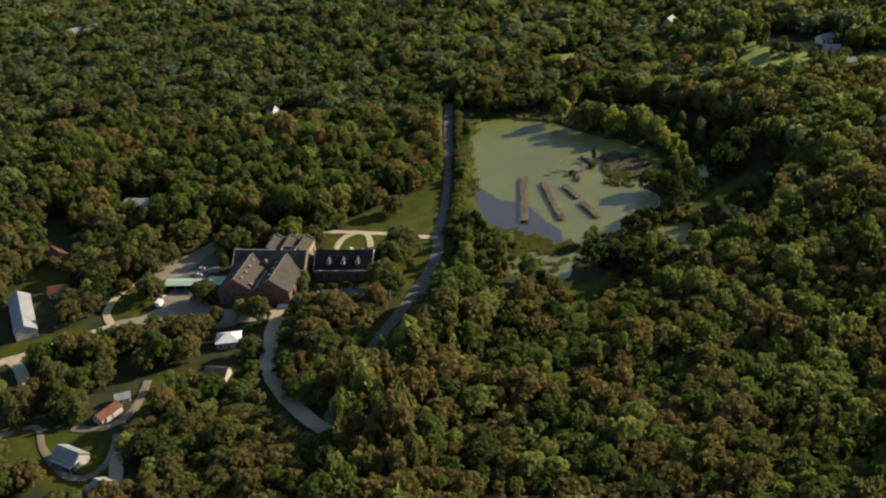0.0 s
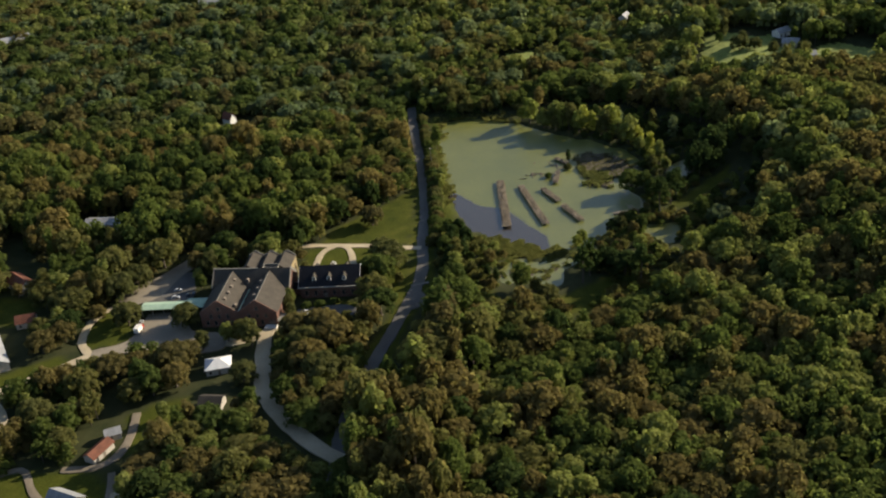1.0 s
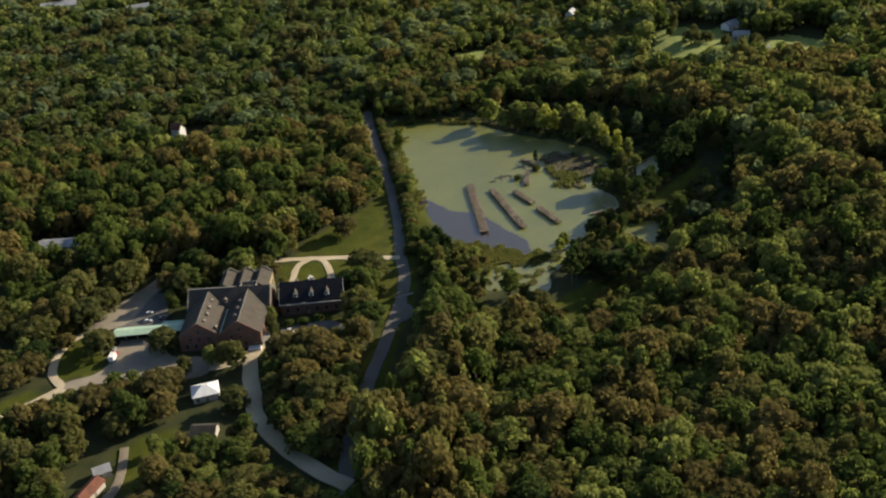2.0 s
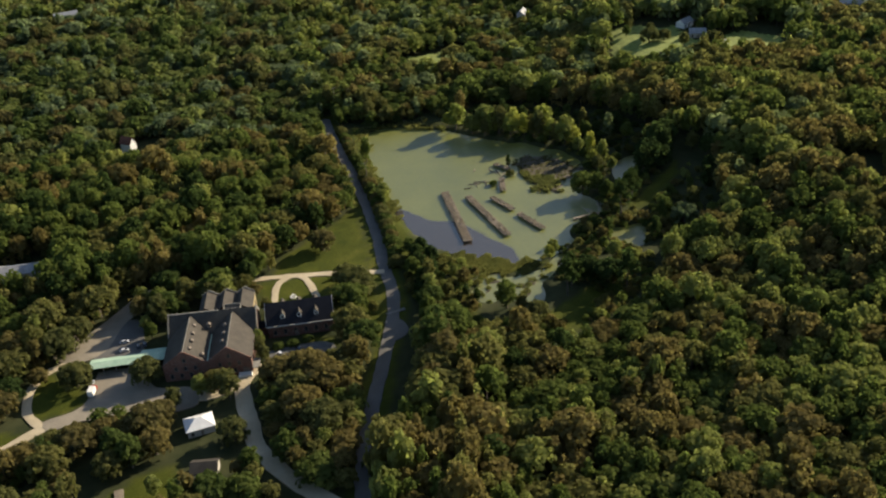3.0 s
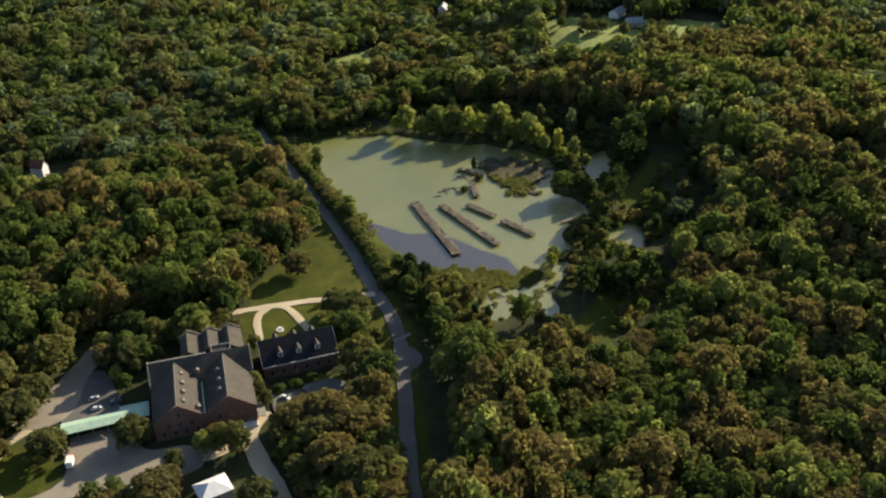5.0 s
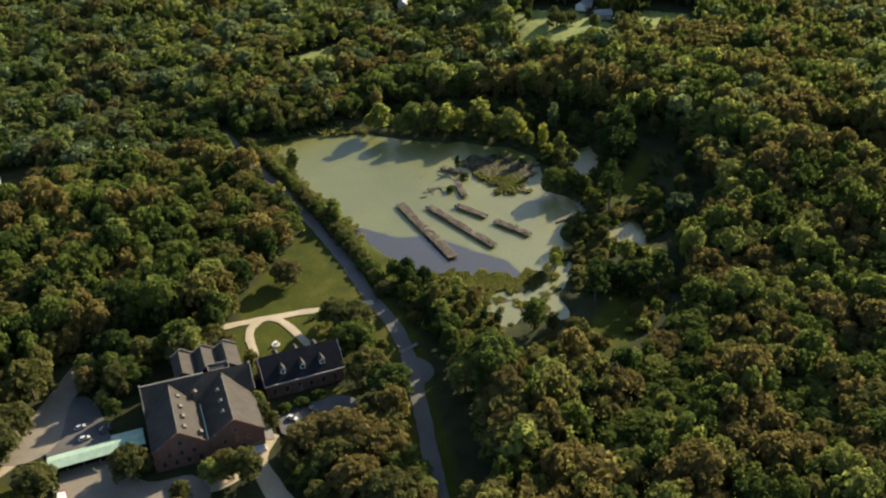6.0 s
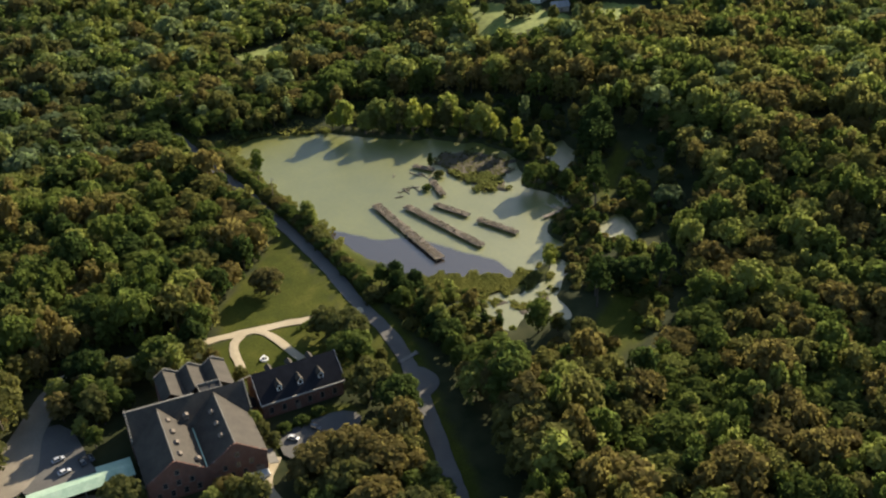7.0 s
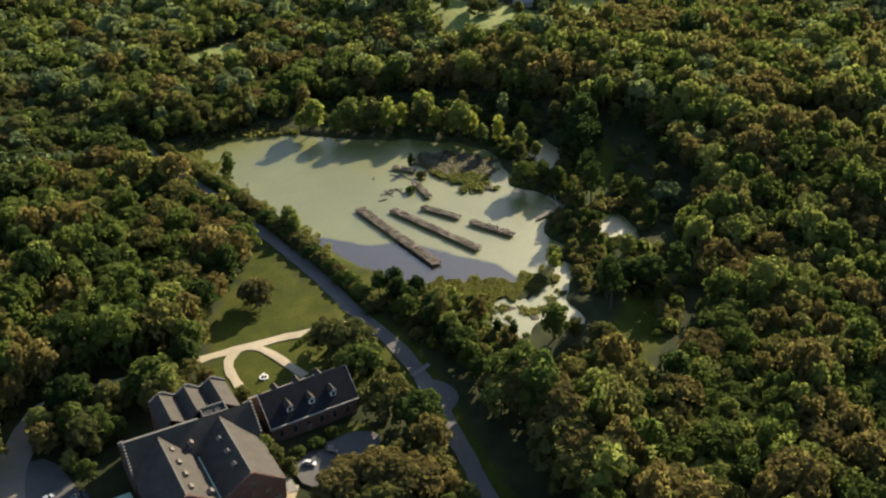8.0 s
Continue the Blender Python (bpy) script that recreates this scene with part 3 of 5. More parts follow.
def foliage(puffs, count, size, seed, around=9, rings=4, loose=0.42):
    """Leaf sprays over a dense core."""
    v, q = sprays(puffs, count, size, seed, loose)
    cv, cq = core(puffs, around, rings)
    return np.concatenate([v, cv]), np.concatenate([q, cq + len(v)])


TRUNK = {"oak": (0.55, 7.5), "round": (0.32, 8.0), "tall": (0.30, 11.0), "pine": (0.34, 17.0), "shrub": (0.10, 1.4)}


def trunk_shape(kind, puffs, r, sides=7):
    w, h = TRUNK[kind]
    s = Shape()
    bend = Vector((r.uniform(-0.4, 0.4), r.uniform(-0.4, 0.4), h * 0.5))
    tip = Vector((r.uniform(-0.5, 0.5), r.uniform(-0.5, 0.5), h))
    s.tube((0, 0, -0.6), (0, 0, 0.5), w * 1.6, w * 1.1, sides)
    s.tube((0, 0, 0.5), bend, w * 1.1, w * 0.75, sides)
    s.tube(bend, tip, w * 0.75, w * 0.3, sides)
    for i in range(0, len(puffs), max(1, len(puffs) // 7)):
        p = Vector(puffs[i, :3])
        base = bend.lerp(tip, 0.75 * i / len(puffs)) if kind in ("tall", "pine") else bend
        mid = base.lerp(p, 0.5) + Vector((0, 0, 0.5))
        s.tube(base, mid, w * 0.4, w * 0.25, 5)
        s.tube(mid, p, w * 0.25, w * 0.08, 5)
    return s


FORM = {}
for k_i, kind in enumerate(("oak", "round", "tall", "pine", "shrub")):
    for var in range(3):
        r = random.Random(100 * k_i + var)
        FORM[kind, var] = puffs_of(kind, r)
CROWN_COUNT = {"oak": 1250, "round": 780, "tall": 720, "pine": 620, "shrub": 300}
SPRAY_SIZE = {"oak": 0.72, "round": 0.64, "tall": 0.62, "pine": 0.6, "shrub": 0.45}

TREE_LABEL = {
    "oak": "spreading live oak with a broad %s crown", "round": "round-crowned %s broadleaf tree", "tall": "tall narrow %s tree",
    "pine": "tall %s pine with an open crown", "shrub": "low %s shrub"}
LEAF_WORD = {"green": "mid-green", "olive": "olive-green", "bright": "fresh yellow-green", "russet": "brownish russet", "dark": "dark green", "lime": "sunlit lime-green", "pale": "hazed grey-green"}
tree_made = {}


def tree(kind, hue, x, y, size=1.0, where="in the grass", group="", z=GROUND_Z):
    """A single tree: the first of its form is built, the rest are copies of it."""
    var = (int(abs(x) * 3 + abs(y) * 7)) % 3
    turn = (x * 37 + y * 53) % 360
    m = pose(x, y, z, 0, 0, turn) @ Matrix.Scale(size, 4)
    label = TREE_LABEL[kind] % LEAF_WORD[hue] + " " + where
    key = kind, hue, var
    if key in tree_made:
        ob = copy_thing(tree_made[key], m)
    else:
        p = FORM[kind, var]
        r = random.Random(hash(kind == "oak") + var)
        ob = new("shrub" if kind == "shrub" else "tree")
        part("stem" if kind == "shrub" else "trunk", trunk_shape(kind, p, r), BARK, ob)
        v, q = foliage(p, CROWN_COUNT[kind], SPRAY_SIZE[kind], var + 7, 12, 6)
        crown = new("crown", bulk_mesh("crown", v, q, [LEAF[hue]]))
        crown.parent = ob
        tree_made[key] = ob
    ob.matrix_basis = m
    return tagged(ob, label, "shrub" if kind == "shrub" else "tree", group)


SOLO = []       # places of single trees, kept clear of the woods


def plant(rows, where, group, grow=1.15):
    for kind, hue, x, y, size in rows:
        size *= 1.0 if kind == "shrub" else grow
        SOLO.append((x, y, {"oak": 6.5, "round": 4.0, "tall": 3.0, "pine": 4.0, "shrub": 2.0}[kind] * size))
        tree(kind, hue, x, y, size, where, group, GROUND_Z + float(hill(x, y)))


# far shore of the pond
shore = random.Random(8)
for x, y in ((63.5, 468.0), (67.8, 465.2), (70.2, 462.5), (74.2, 461.0), (77.5, 460.8), (81.0, 457.0), (84.6, 459.5), (88.4, 455.2), (92.6, 453.0), (95.2, 448.4), (99.0, 445.6), (102.4, 441.2), (104.2, 436.0), (107.6, 431.4),
             (108.8, 425.8), (111.6, 420.4), (110.6, 414.0), (113.4, 408.4), (109.6, 403.6), (115.2, 401.5), (72.5, 468.0), (86.0, 464.0), (98.0, 453.0), (109.0, 438.0), (58.5, 474.5), (54.0, 479.5)):
    kind, size = shore.choice((("round", 0.62), ("round", 0.78), ("round", 0.95), ("tall", 0.8), ("round", 1.1)))
    plant([(kind, shore.choice(("lime", "lime", "bright", "olive")), x + shore.uniform(-1, 1), y + shore.uniform(-1, 1), size * shore.uniform(0.9, 1.15) * (1.0 if y > 432 else 0.84))], "on the far pond bank", "trees along the far bank", 1.0)
plant([("oak", "green", 95.7, 383.6, 1.0), ("round", "green", 101.9, 381.7, 0.95), ("round", "green", 103.5, 374.4, 0.9), ("pine", "dark", 110.3, 365.3, 1.05), ("pine", "dark", 103.5, 356.2, 1.15), ("pine", "dark", 113.9, 369.8, 1.0),
       ("round", "dark", 129.0, 389.5, 1.75), ("round", "dark", 136.0, 396.0, 1.95), ("tall", "dark", 125.0, 385.5, 1.35), ("oak", "dark", 133.5, 393.0, 1.4), ("round", "dark", 142.5, 402.5, 1.6), ("shrub", "green", 89.9, 354.8, 1.3), ("round", "green", 89.9, 349.4, 0.6), ("round", "olive", 84.6, 345.9, 0.6),
       ("round", "green", 93.3, 344.8, 0.7), ("round", "russet", 87.9, 338.7, 0.7)], "beside the pond", "trees on the east bank", 0.82)
plant([("round", "bright", 65.7, 335.2, 0.7), ("round", "lime", 63.2, 331.7, 0.65), ("round", "bright", 88.5, 323.7, 0.85), ("pine", "dark", 61.5, 304.0, 1.05), ("pine", "dark", 65.0, 309.2, 1.0), ("oak", "dark", 72.0, 312.5, 1.0),
       ("oak", "dark", 78.7, 305.5, 1.15), ("pine", "dark", 83.8, 299.3, 1.15), ("round", "green", 36.8, 302.6, 1.2), ("round", "olive", 42.0, 299.5, 0.7), ("tall", "dark", 23.8, 313.6, 0.5), ("tall", "dark", 27.0, 310.0, 0.5),
       ("oak", "olive", 46.0, 292.1, 0.75), ("oak", "olive", 40.0, 284.5, 0.8), ("round", "olive", 11.1, 304.4, 0.7), ("round", "bright", 8.3, 293.2, 0.75), ("round", "bright", 23.6, 332.8, 0.5),
       ("round", "dark", 9.9, 327.5, 0.9), ("round", "dark", 14.2, 333.6, 0.85), ("round", "dark", 10.6, 346.1, 0.9), ("round", "dark", 14.1, 352.4, 0.85), ("round", "green", 7.2, 336.4, 0.9), ("round", "dark", 16.5, 344.0, 0.85), ("round", "dark", 10.2, 339.5, 0.9), ("round", "green", 9.5, 354.5, 0.8),
       ("round", "russet", 25.6, 324.3, 0.75), ("round", "olive", 17.7, 318.0, 0.6), ("round", "bright", 85.1, 308.8, 0.9), ("round", "dark", 7.3, 318.8, 0.85)], "by the inlet", "trees round the inlet", 0.82)
# the bank between lane and pond
bank = random.Random(5)
lane_line = MAIN_ROAD[::-1]
for step in range(74):
    y = 347 + step * 2.0
    x = float(np.interp(y, [p[1] for p in lane_line], [p[0] for p in lane_line])) + 5.3 + bank.uniform(-0.5, 0.5)
    tall = 1.0 if y < 436 else 0.8
    plant([("shrub", bank.choice(("olive", "green", "olive", "green", "russet")), x, y + bank.uniform(-0.6, 0.6), bank.uniform(1.05, 1.6) * tall)], "on the pond bank", "bank shrubs")
plant([("round", "bright", 7.7, 408.5, 0.6), ("round", "bright", 6.8, 403.0, 0.55), ("tall", "green", 6.5, 451.4, 0.7), ("tall", "olive", -3.0, 524.6, 0.8), ("tall", "bright", 7.0, 526.5, 0.85), ("round", "olive", 16.2, 502.9, 0.8), ("round", "olive", 23.5, 506.7, 0.8)], "by the lane", "lane-side trees")
verge_row = random.Random(12)
for step in range(14):
    y = 240 + step * 6.6
    deep = y < 290
    x = float(np.interp(y, [p[1] for p in lane_line], [p[0] for p in lane_line])) + (22.5 if deep else 14.5) + verge_row.uniform(-1.5, 1.5)
    plant([(verge_row.choice(("round", "round", "tall", "oak")), verge_row.choice(("green", "bright", "olive", "green", "russet")), x, y, verge_row.uniform(1.15, 1.4) if deep else verge_row.uniform(0.5, 0.75))], "along the lane", "lane-side trees")
# meadow and the factory's grounds
plant([("oak", "russet", -25.3, 370.7, 0.68)], "in the meadow", "")
plant([("round", "green", -54.6, 356.8, 0.95), ("round", "dark", -57.9, 351.5, 0.85), ("oak", "olive", -19.6, 337.7, 0.72), ("oak", "olive", -17.0, 328.8, 0.92), ("oak", "green", -20.8, 319.6, 0.88), ("round", "olive", -12.4, 315.6, 0.39),
       ("oak", "olive", -22.5, 303.0, 0.88), ("oak", "green", -19.8, 293.0, 0.85), ("round", "olive", -26.0, 287.4, 0.6), ("round", "bright", -99.5, 347.6, 0.7), ("round", "green", -93.0, 342.0, 0.8), ("round", "olive", -82.3, 344.9, 0.85), ("round", "bright", -98.0, 331.0, 0.5), ("oak", "russet", -73.5, 286.5, 0.5), ("round", "dark", -88.0, 350.0, 0.95), ("round", "olive", -93.0, 334.5, 0.9), ("round", "green", -96.0, 325.0, 0.5), ("round", "green", -88.5, 337.0, 0.85), ("oak", "dark", -90.0, 355.0, 0.8), ("round", "olive", -32.3, 284.3, 0.6), ("oak", "russet", -40.9, 279.6, 0.9), ("oak", "russet", -36.4, 271.9, 0.92),
       ("oak", "olive", -46.4, 270.1, 0.85), ("oak", "russet", -45.0, 259.1, 0.9), ("oak", "olive", -39.6, 249.7, 0.92), ("oak", "russet", -51.5, 281.0, 0.8)],
      "by the factory", "trees round the factory")
plant([("round", "olive", -31.1, 253.4, 0.60), ("round", "bright", -27.1, 262.6, 0.55),
       ("oak", "olive", -97.0, 297.0, 0.72), ("round", "olive", -68.9, 278.5, 0.85), ("round", "olive", -72.4, 282.0, 0.70), ("round", "bright", -78.4, 283.0, 0.62), ("round", "olive", -87.6, 278.8, 0.60), ("round", "bright", -67.2, 341.9, 0.90),
       ("round", "olive", -72.3, 339.3, 0.80), ("round", "bright", -91.5, 344.0, 0.70), ("round", "green", -83.5, 336.0, 0.50), ("round", "olive", -91.1, 333.4, 0.50), ("round", "bright", -56.9, 307.6, 0.50), ("round", "olive", -56.8, 302.4, 0.50),
       ("round", "olive", -55.8, 297.2, 0.45), ("round", "olive", -52.2, 328.5, 0.50), ("round", "olive", -48.7, 324.9, 0.40), ("shrub", "green", -44.8, 303.1, 1.00), ("shrub", "green", -49.9, 303.1, 0.90), ("shrub", "green", -38.9, 304.7, 0.90)],
      "by the factory", "trees round the factory")
plant([("oak", "russet", -95.6, 266.2, 1.0), ("oak", "russet", -91.5, 271.3, 0.75), ("oak", "olive", -107.6, 249.6, 0.75), ("round", "green", -100.9, 252.0, 1.0), ("round", "green", -106.2, 257.1, 1.0), ("oak", "russet", -93.5, 256.2, 0.8),
       ("oak", "olive", -68.5, 255.5, 0.7), ("oak", "russet", -118.2, 264.1, 0.9), ("oak", "olive", -126.2, 254.1, 0.95), ("oak", "russet", -134.9, 261.0, 0.8), ("oak", "olive", -121.6, 301.7, 0.85), ("oak", "olive", -129.3, 322.6, 1.0),
       ("oak", "russet", -135.5, 308.8, 0.5), ("oak", "olive", -123.7, 331.3, 0.9), ("oak", "russet", -151.4, 286.7, 0.8), ("oak", "russet", -145.0, 293.5, 0.75), ("oak", "olive", -161.0, 323.1, 0.9), ("oak", "olive", -151.2, 316.0, 0.85),
       ("round", "green", -125.3, 233.3, 1.0), ("round", "green", -131.7, 227.6, 0.95), ("oak", "olive", -138.9, 239.3, 0.9), ("oak", "russet", -126.4, 185.1, 0.8), ("round", "olive", -141.8, 198.3, 0.8), ("round", "bright", -85.3, 185.9, 0.75),
       ("oak", "russet", -79.5, 187.5, 0.7), ("round", "bright", -93.7, 236.9, 0.6), ("oak", "green", -76.7, 228.3, 0.85), ("oak", "olive", -83.1, 221.8, 0.8), ("round", "green", -63.6, 238.0, 0.8)],
      "among the cottages", "trees among the cottages", 1.0)

glade = random.Random(47)
for x, y in ((117, 441), (126, 433), (134, 425), (110, 452), (102, 463), (93, 472), (141, 417), (148, 408), (153, 396), (155, 384), (150, 372), (143, 360), (134, 351), (127, 341), (121, 349), (108, 334), (84, 480), (121, 452), (132, 443)):
    plant([(glade.choice(("round", "oak", "round", "tall")), glade.choice(("green", "olive", "dark", "pale")), x + glade.uniform(-1.5, 1.5), y + glade.uniform(-1.5, 1.5), glade.uniform(0.6, 0.9))], "in a glade", "trees in the glade", 1.0)
field_row = random.Random(31)
for x, y in ((178.0, 542.0), (183.0, 550.0), (189.0, 533.0), (194.0, 524.0), (185.0, 524.0), (200.0, 510.0), (207.0, 500.0), (218.0, 512.0), (221.0, 520.0), (217.0, 526.0)):
    plant([(field_row.choice(("round", "tall", "oak")), field_row.choice(("olive", "green", "pale")), x, y, field_row.uniform(0.5, 0.85))], "in the far field", "trees in the far field", 1.0)

# ---- woods: joined, real geometry ----


def wooded(xs, ys, margin=1.5):
    ok = water_depth(xs, ys) < -3.0
    ok &= signed(xs, ys, MARSH) < -1.0
    for poly in LAWNS:
        ok &= signed(xs, ys, poly) < -margin
    for east in (9.0, 16.0):         # the lawn beside the pond lies open to the east
        ok &= signed(xs - east, ys - 0.4 * east, LAWNS[9]) < -2.0
    for poly in LAWNS[7:10]:
        ok &= signed(xs, ys + 9.0, poly) < -3.0
    for poly in FIELDS:
        ok &= signed(xs, ys, poly) < -2.0
    for poly in PAVED + CLEARINGS:
        ok &= signed(xs, ys, poly) < -3.0
    for line, w in ROADS:
        ok &= distance(xs, ys, line) > w / 2 + margin + 1.0 - np.where(ys < 258, 2.0, 0.0)
    verge = xs - np.interp(ys, [p[1] for p in MAIN_ROAD[::-1]], [p[0] for p in MAIN_ROAD[::-1]])
    ok &= ~((verge > 0) & (verge < np.where(ys < 282, 19.0, 12.0)) & (ys > 236) & (ys < 332))
    ok &= ~((verge > -9.0) & (verge < 0) & (ys > 258) & (ys < 310))
    for line, w in ROADS[1:]:               # low verges open the drives to the south
        ok &= distance(xs, ys + 6.0, line) > w / 2 + 3.0
    for poly in FIELDS:                     # grazed edges, open to the south and the east
        for back in (9.0, 17.0):
            ok &= signed(xs + 0.5 * back, ys + 0.85 * back, poly) < -2.0
        ok &= (signed(xs - 12.0, ys - 5.0, poly) < -2.0)
    for sx, sy, sr in SOLO:
        ok &= np.hypot(xs - sx, ys - sy) > sr * 0.85 + 1.5
    return ok


def canopy_top(xs, ys):
    """How high the woods stand over the ground, from place to place."""
    off = xs - lane_x(ys)
    top = np.full(np.shape(xs), 11.0)
    top = top + 8.5 * smooth(off, 3, 7) * (1 - smooth(off, 32, 50)) * (1 - smooth(ys, 258, 280))
    top = top - 3.0 * smooth(off, -46, -36) * (1 - smooth(off, -4, 2)) * (1 - smooth(ys, 280, 300))
    top = top + 4.0 * (1 - smooth(xs, -60, -40)) * smooth(ys, 345, 360) * (1 - smooth(ys, 440, 500))
    top = top - 2.5 * (1 - smooth(np.abs(off + 22), 10, 24)) * smooth(ys, 455, 490) * (1 - smooth(ys, 560, 580))
    top = top + 2.0 * smooth(xs, 100, 140)
    return top + ragged(xs, ys, 2.6, 44, 77) + ragged(xs, ys, 1.2, 17, 78)


def scatter(x0, x1, y0, y1, grow, g):
    """Places and crown radii: the great crowns first, small ones in the gaps between."""
    cell, held, out = 10.0, {}, []
    area = (x1 - x0) * (y1 - y0)
    for radius, share, close in ((7.4, 1.0, 0.76), (5.4, 2.2, 0.70), (3.9, 4.5, 0.66), (2.8, 4.5, 0.66)):
        radius *= grow
        n = int(share * area / (radius * radius * 3.2))
        px, py, pr = g.uniform(x0, x1, n), g.uniform(y0, y1, n), radius * g.uniform(0.84, 1.18, n)
        ok = wooded(px, py, 0.55 * radius)
        for x, y, r in zip(px[ok].tolist(), py[ok].tolist(), pr[ok].tolist()):
            i, j = int(x // cell), int(y // cell)
            if all((x - a) ** 2 + (y - b) ** 2 > (close * (r + c)) ** 2 for p in (i - 1, i, i + 1) for q in (j - 1, j, j + 1) for a, b, c in held.get((p, q), ())):
                held.setdefault((i, j), []).append((x, y, r))
                out.append((x, y, r))
    return np.array(out)


CROWN_SPAN = {"oak": 7.2, "round": 4.5, "tall": 3.6, "pine": 4.8}
CROWN_TALL = {"oak": 11.9, "round": 13.2, "tall": 16.6, "pine": 19.5}


def woods(name, x0, x1, y0, y1, grow, detail, keep, label, seed, mix):
    """Trees of several forms and hues, great crowns beside small ones, in one mesh."""
    g = np.random.default_rng(seed)
    rows = scatter(x0, x1, y0, y1, grow, g)
    rows = rows[keep(rows[:, 0], rows[:, 1])]
    xs, ys, rs = rows.T
    kinds = ["oak", "round", "tall", "pine"]
    stand = ragged(xs, ys, 1.0, 52, 61) + 0.35 * ragged(xs, ys, 1.0, 19, 62)
    land, tops = ground_height(xs, ys), canopy_top(xs, ys)
    cloud = {}
    for kind in kinds:
        for var in range(6):                 # the last three are sparser, for small crowns
            fine = detail * (1.0 if var < 3 else 0.5)
            n = max(36, int(CROWN_COUNT[kind] * fine))
            v, q = foliage(FORM[kind, var % 3], n, SPRAY_SIZE[kind] / math.sqrt(max(fine, 0.05)) * 0.80, var + 31, 9 if fine > 0.3 else 7, 4 if fine > 0.3 else 3, 0.40 if detail > 0.4 else 0.25)
            t = Shape()
            w, h = TRUNK[kind]
            t.tube((0, 0, -0.9), (0, 0, h * 0.8), w, w * 0.4, 4)
            tv, tq = np.array([tuple(p) for p in t.v]), np.array([h for f in t.f if len(f) == 4 for h in (f[:3], (f[0], f[2], f[3]))])
            cloud[kind, var] = np.concatenate([v, tv]), np.concatenate([q, tq + len(v)]), len(q), len(tq)
    low = [sprays(FORM["shrub", var], 40, 0.8, var + 77) for var in range(3)]
    vs, qs, ix, k = [], [], [], 0
    if detail > 0.43:                        # undergrowth
        ux, uy = np.meshgrid(np.arange(x0, x1, 6.0), np.arange(y0, y1, 6.0))
        ux, uy = (ux + g.uniform(-3, 3, ux.shape)).ravel(), (uy + g.uniform(-3, 3, uy.shape)).ravel()
        sel = wooded(ux, uy, 2.0) & keep(ux, uy)
        uz = ground_height(ux, uy)
        for x, y, z in zip(ux[sel], uy[sel], uz[sel]):
            v, q = low[g.integers(3)]
            size = g.uniform(0.8, 1.7)
            vs.append(v * np.array([size, size, size * g.uniform(0.8, 1.5)]) + np.array([x, y, z - 0.2]))
            qs.append(q + k)
            ix.append(np.full(len(q), g.choice([0, 1, 3, 4])))
            k += len(v)
    for x, y, radius, s, z, top in zip(xs, ys, rs, stand, land, tops):
        big = radius / grow
        odds = [0.93, 0.07, 0.0, 0.0] if big > 6.0 else [0.62, 0.34, 0.03, 0.01] if big > 4.4 else [0.12, 0.66, 0.20, 0.02] if big > 3.2 else [0.0, 0.55, 0.45, 0.0]
        kind = kinds[g.choice(4, p=odds)]
        p = np.array(mix, float)
        if s > 0.12:                         # stands of brownish live oak
            p = p * np.array([0.35, 1.4, 0.25, 3.2, 0.5, 0.5])
        elif s < -0.2:                       # stands of fresh broadleaf trees
            p = p * np.array([1.6, 0.6, 1.9, 0.12, 0.6, 1.4])
        hue = g.choice(6, p=p / p.sum())
        v, q, nl, nt = cloud[kind, g.integers(3) + (0 if big > 3.2 else 3)]
        a = g.uniform(0, math.tau)
        size = radius / CROWN_SPAN[kind] * (1.06 if kind != "tall" else 0.95)
        rise = max(top, 6.0) * (g.uniform(0.72, 1.22) if x < 100 else g.uniform(0.84, 1.12)) * (1.06 if big > 6 else 1.0 if big > 3.2 else 0.88) / CROWN_TALL[kind]
        c, sn = math.cos(a) * size, math.sin(a) * size
        wv = np.empty_like(v)
        wv[:, 0], wv[:, 1], wv[:, 2] = v[:, 0] * c - v[:, 1] * sn + x, v[:, 0] * sn + v[:, 1] * c + y, v[:, 2] * rise + z
        vs.append(wv)
        qs.append(q + k)
        ix.append(np.concatenate([np.full(nl, hue), np.full(nt, 6)]))
        k += len(v)
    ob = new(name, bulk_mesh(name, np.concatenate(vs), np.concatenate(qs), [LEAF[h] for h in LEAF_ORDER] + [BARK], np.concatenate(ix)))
    return tagged(ob, label, "woodland", kind="stuff")


def lane_x(ys):
    line = np.array(MAIN_ROAD)[::-1]
    return np.interp(ys, line[:, 1], line[:, 0])


EVERY = lambda a, b: np.full(np.shape(a), True)
# green, olive, bright, russet, dark, pale
woods("woods", -40, 195, 158, 350, 0.90, 0.55, lambda a, b: (a > lane_x(b)) & (a < 150 + (b - 158) * 0.35), "dense mixed woodland of green and brownish oaks", 11, [0.34, 0.29, 0.16, 0.18, 0.03, 0.0])
woods("woods", -205, 0, 158, 352, 0.95, 0.56, lambda a, b: (a < lane_x(b)) & ((a > -62) | (b > 305) | (ragged(a, b, 1.0, 26, 99) > 0.1) | ((a > -98) & (b < 236))), "oaks and broadleaf trees among drives and cottages", 12, [0.24, 0.30, 0.08, 0.30, 0.08, 0.0])
woods("woods", -235, 4, 352, 496, 0.95, 0.46, lambda a, b: (a < lane_x(b)) & (a > -170 - (b - 352) * 0.6), "dense green woodland behind the factory", 13, [0.45, 0.15, 0.06, 0.08, 0.26, 0.0])
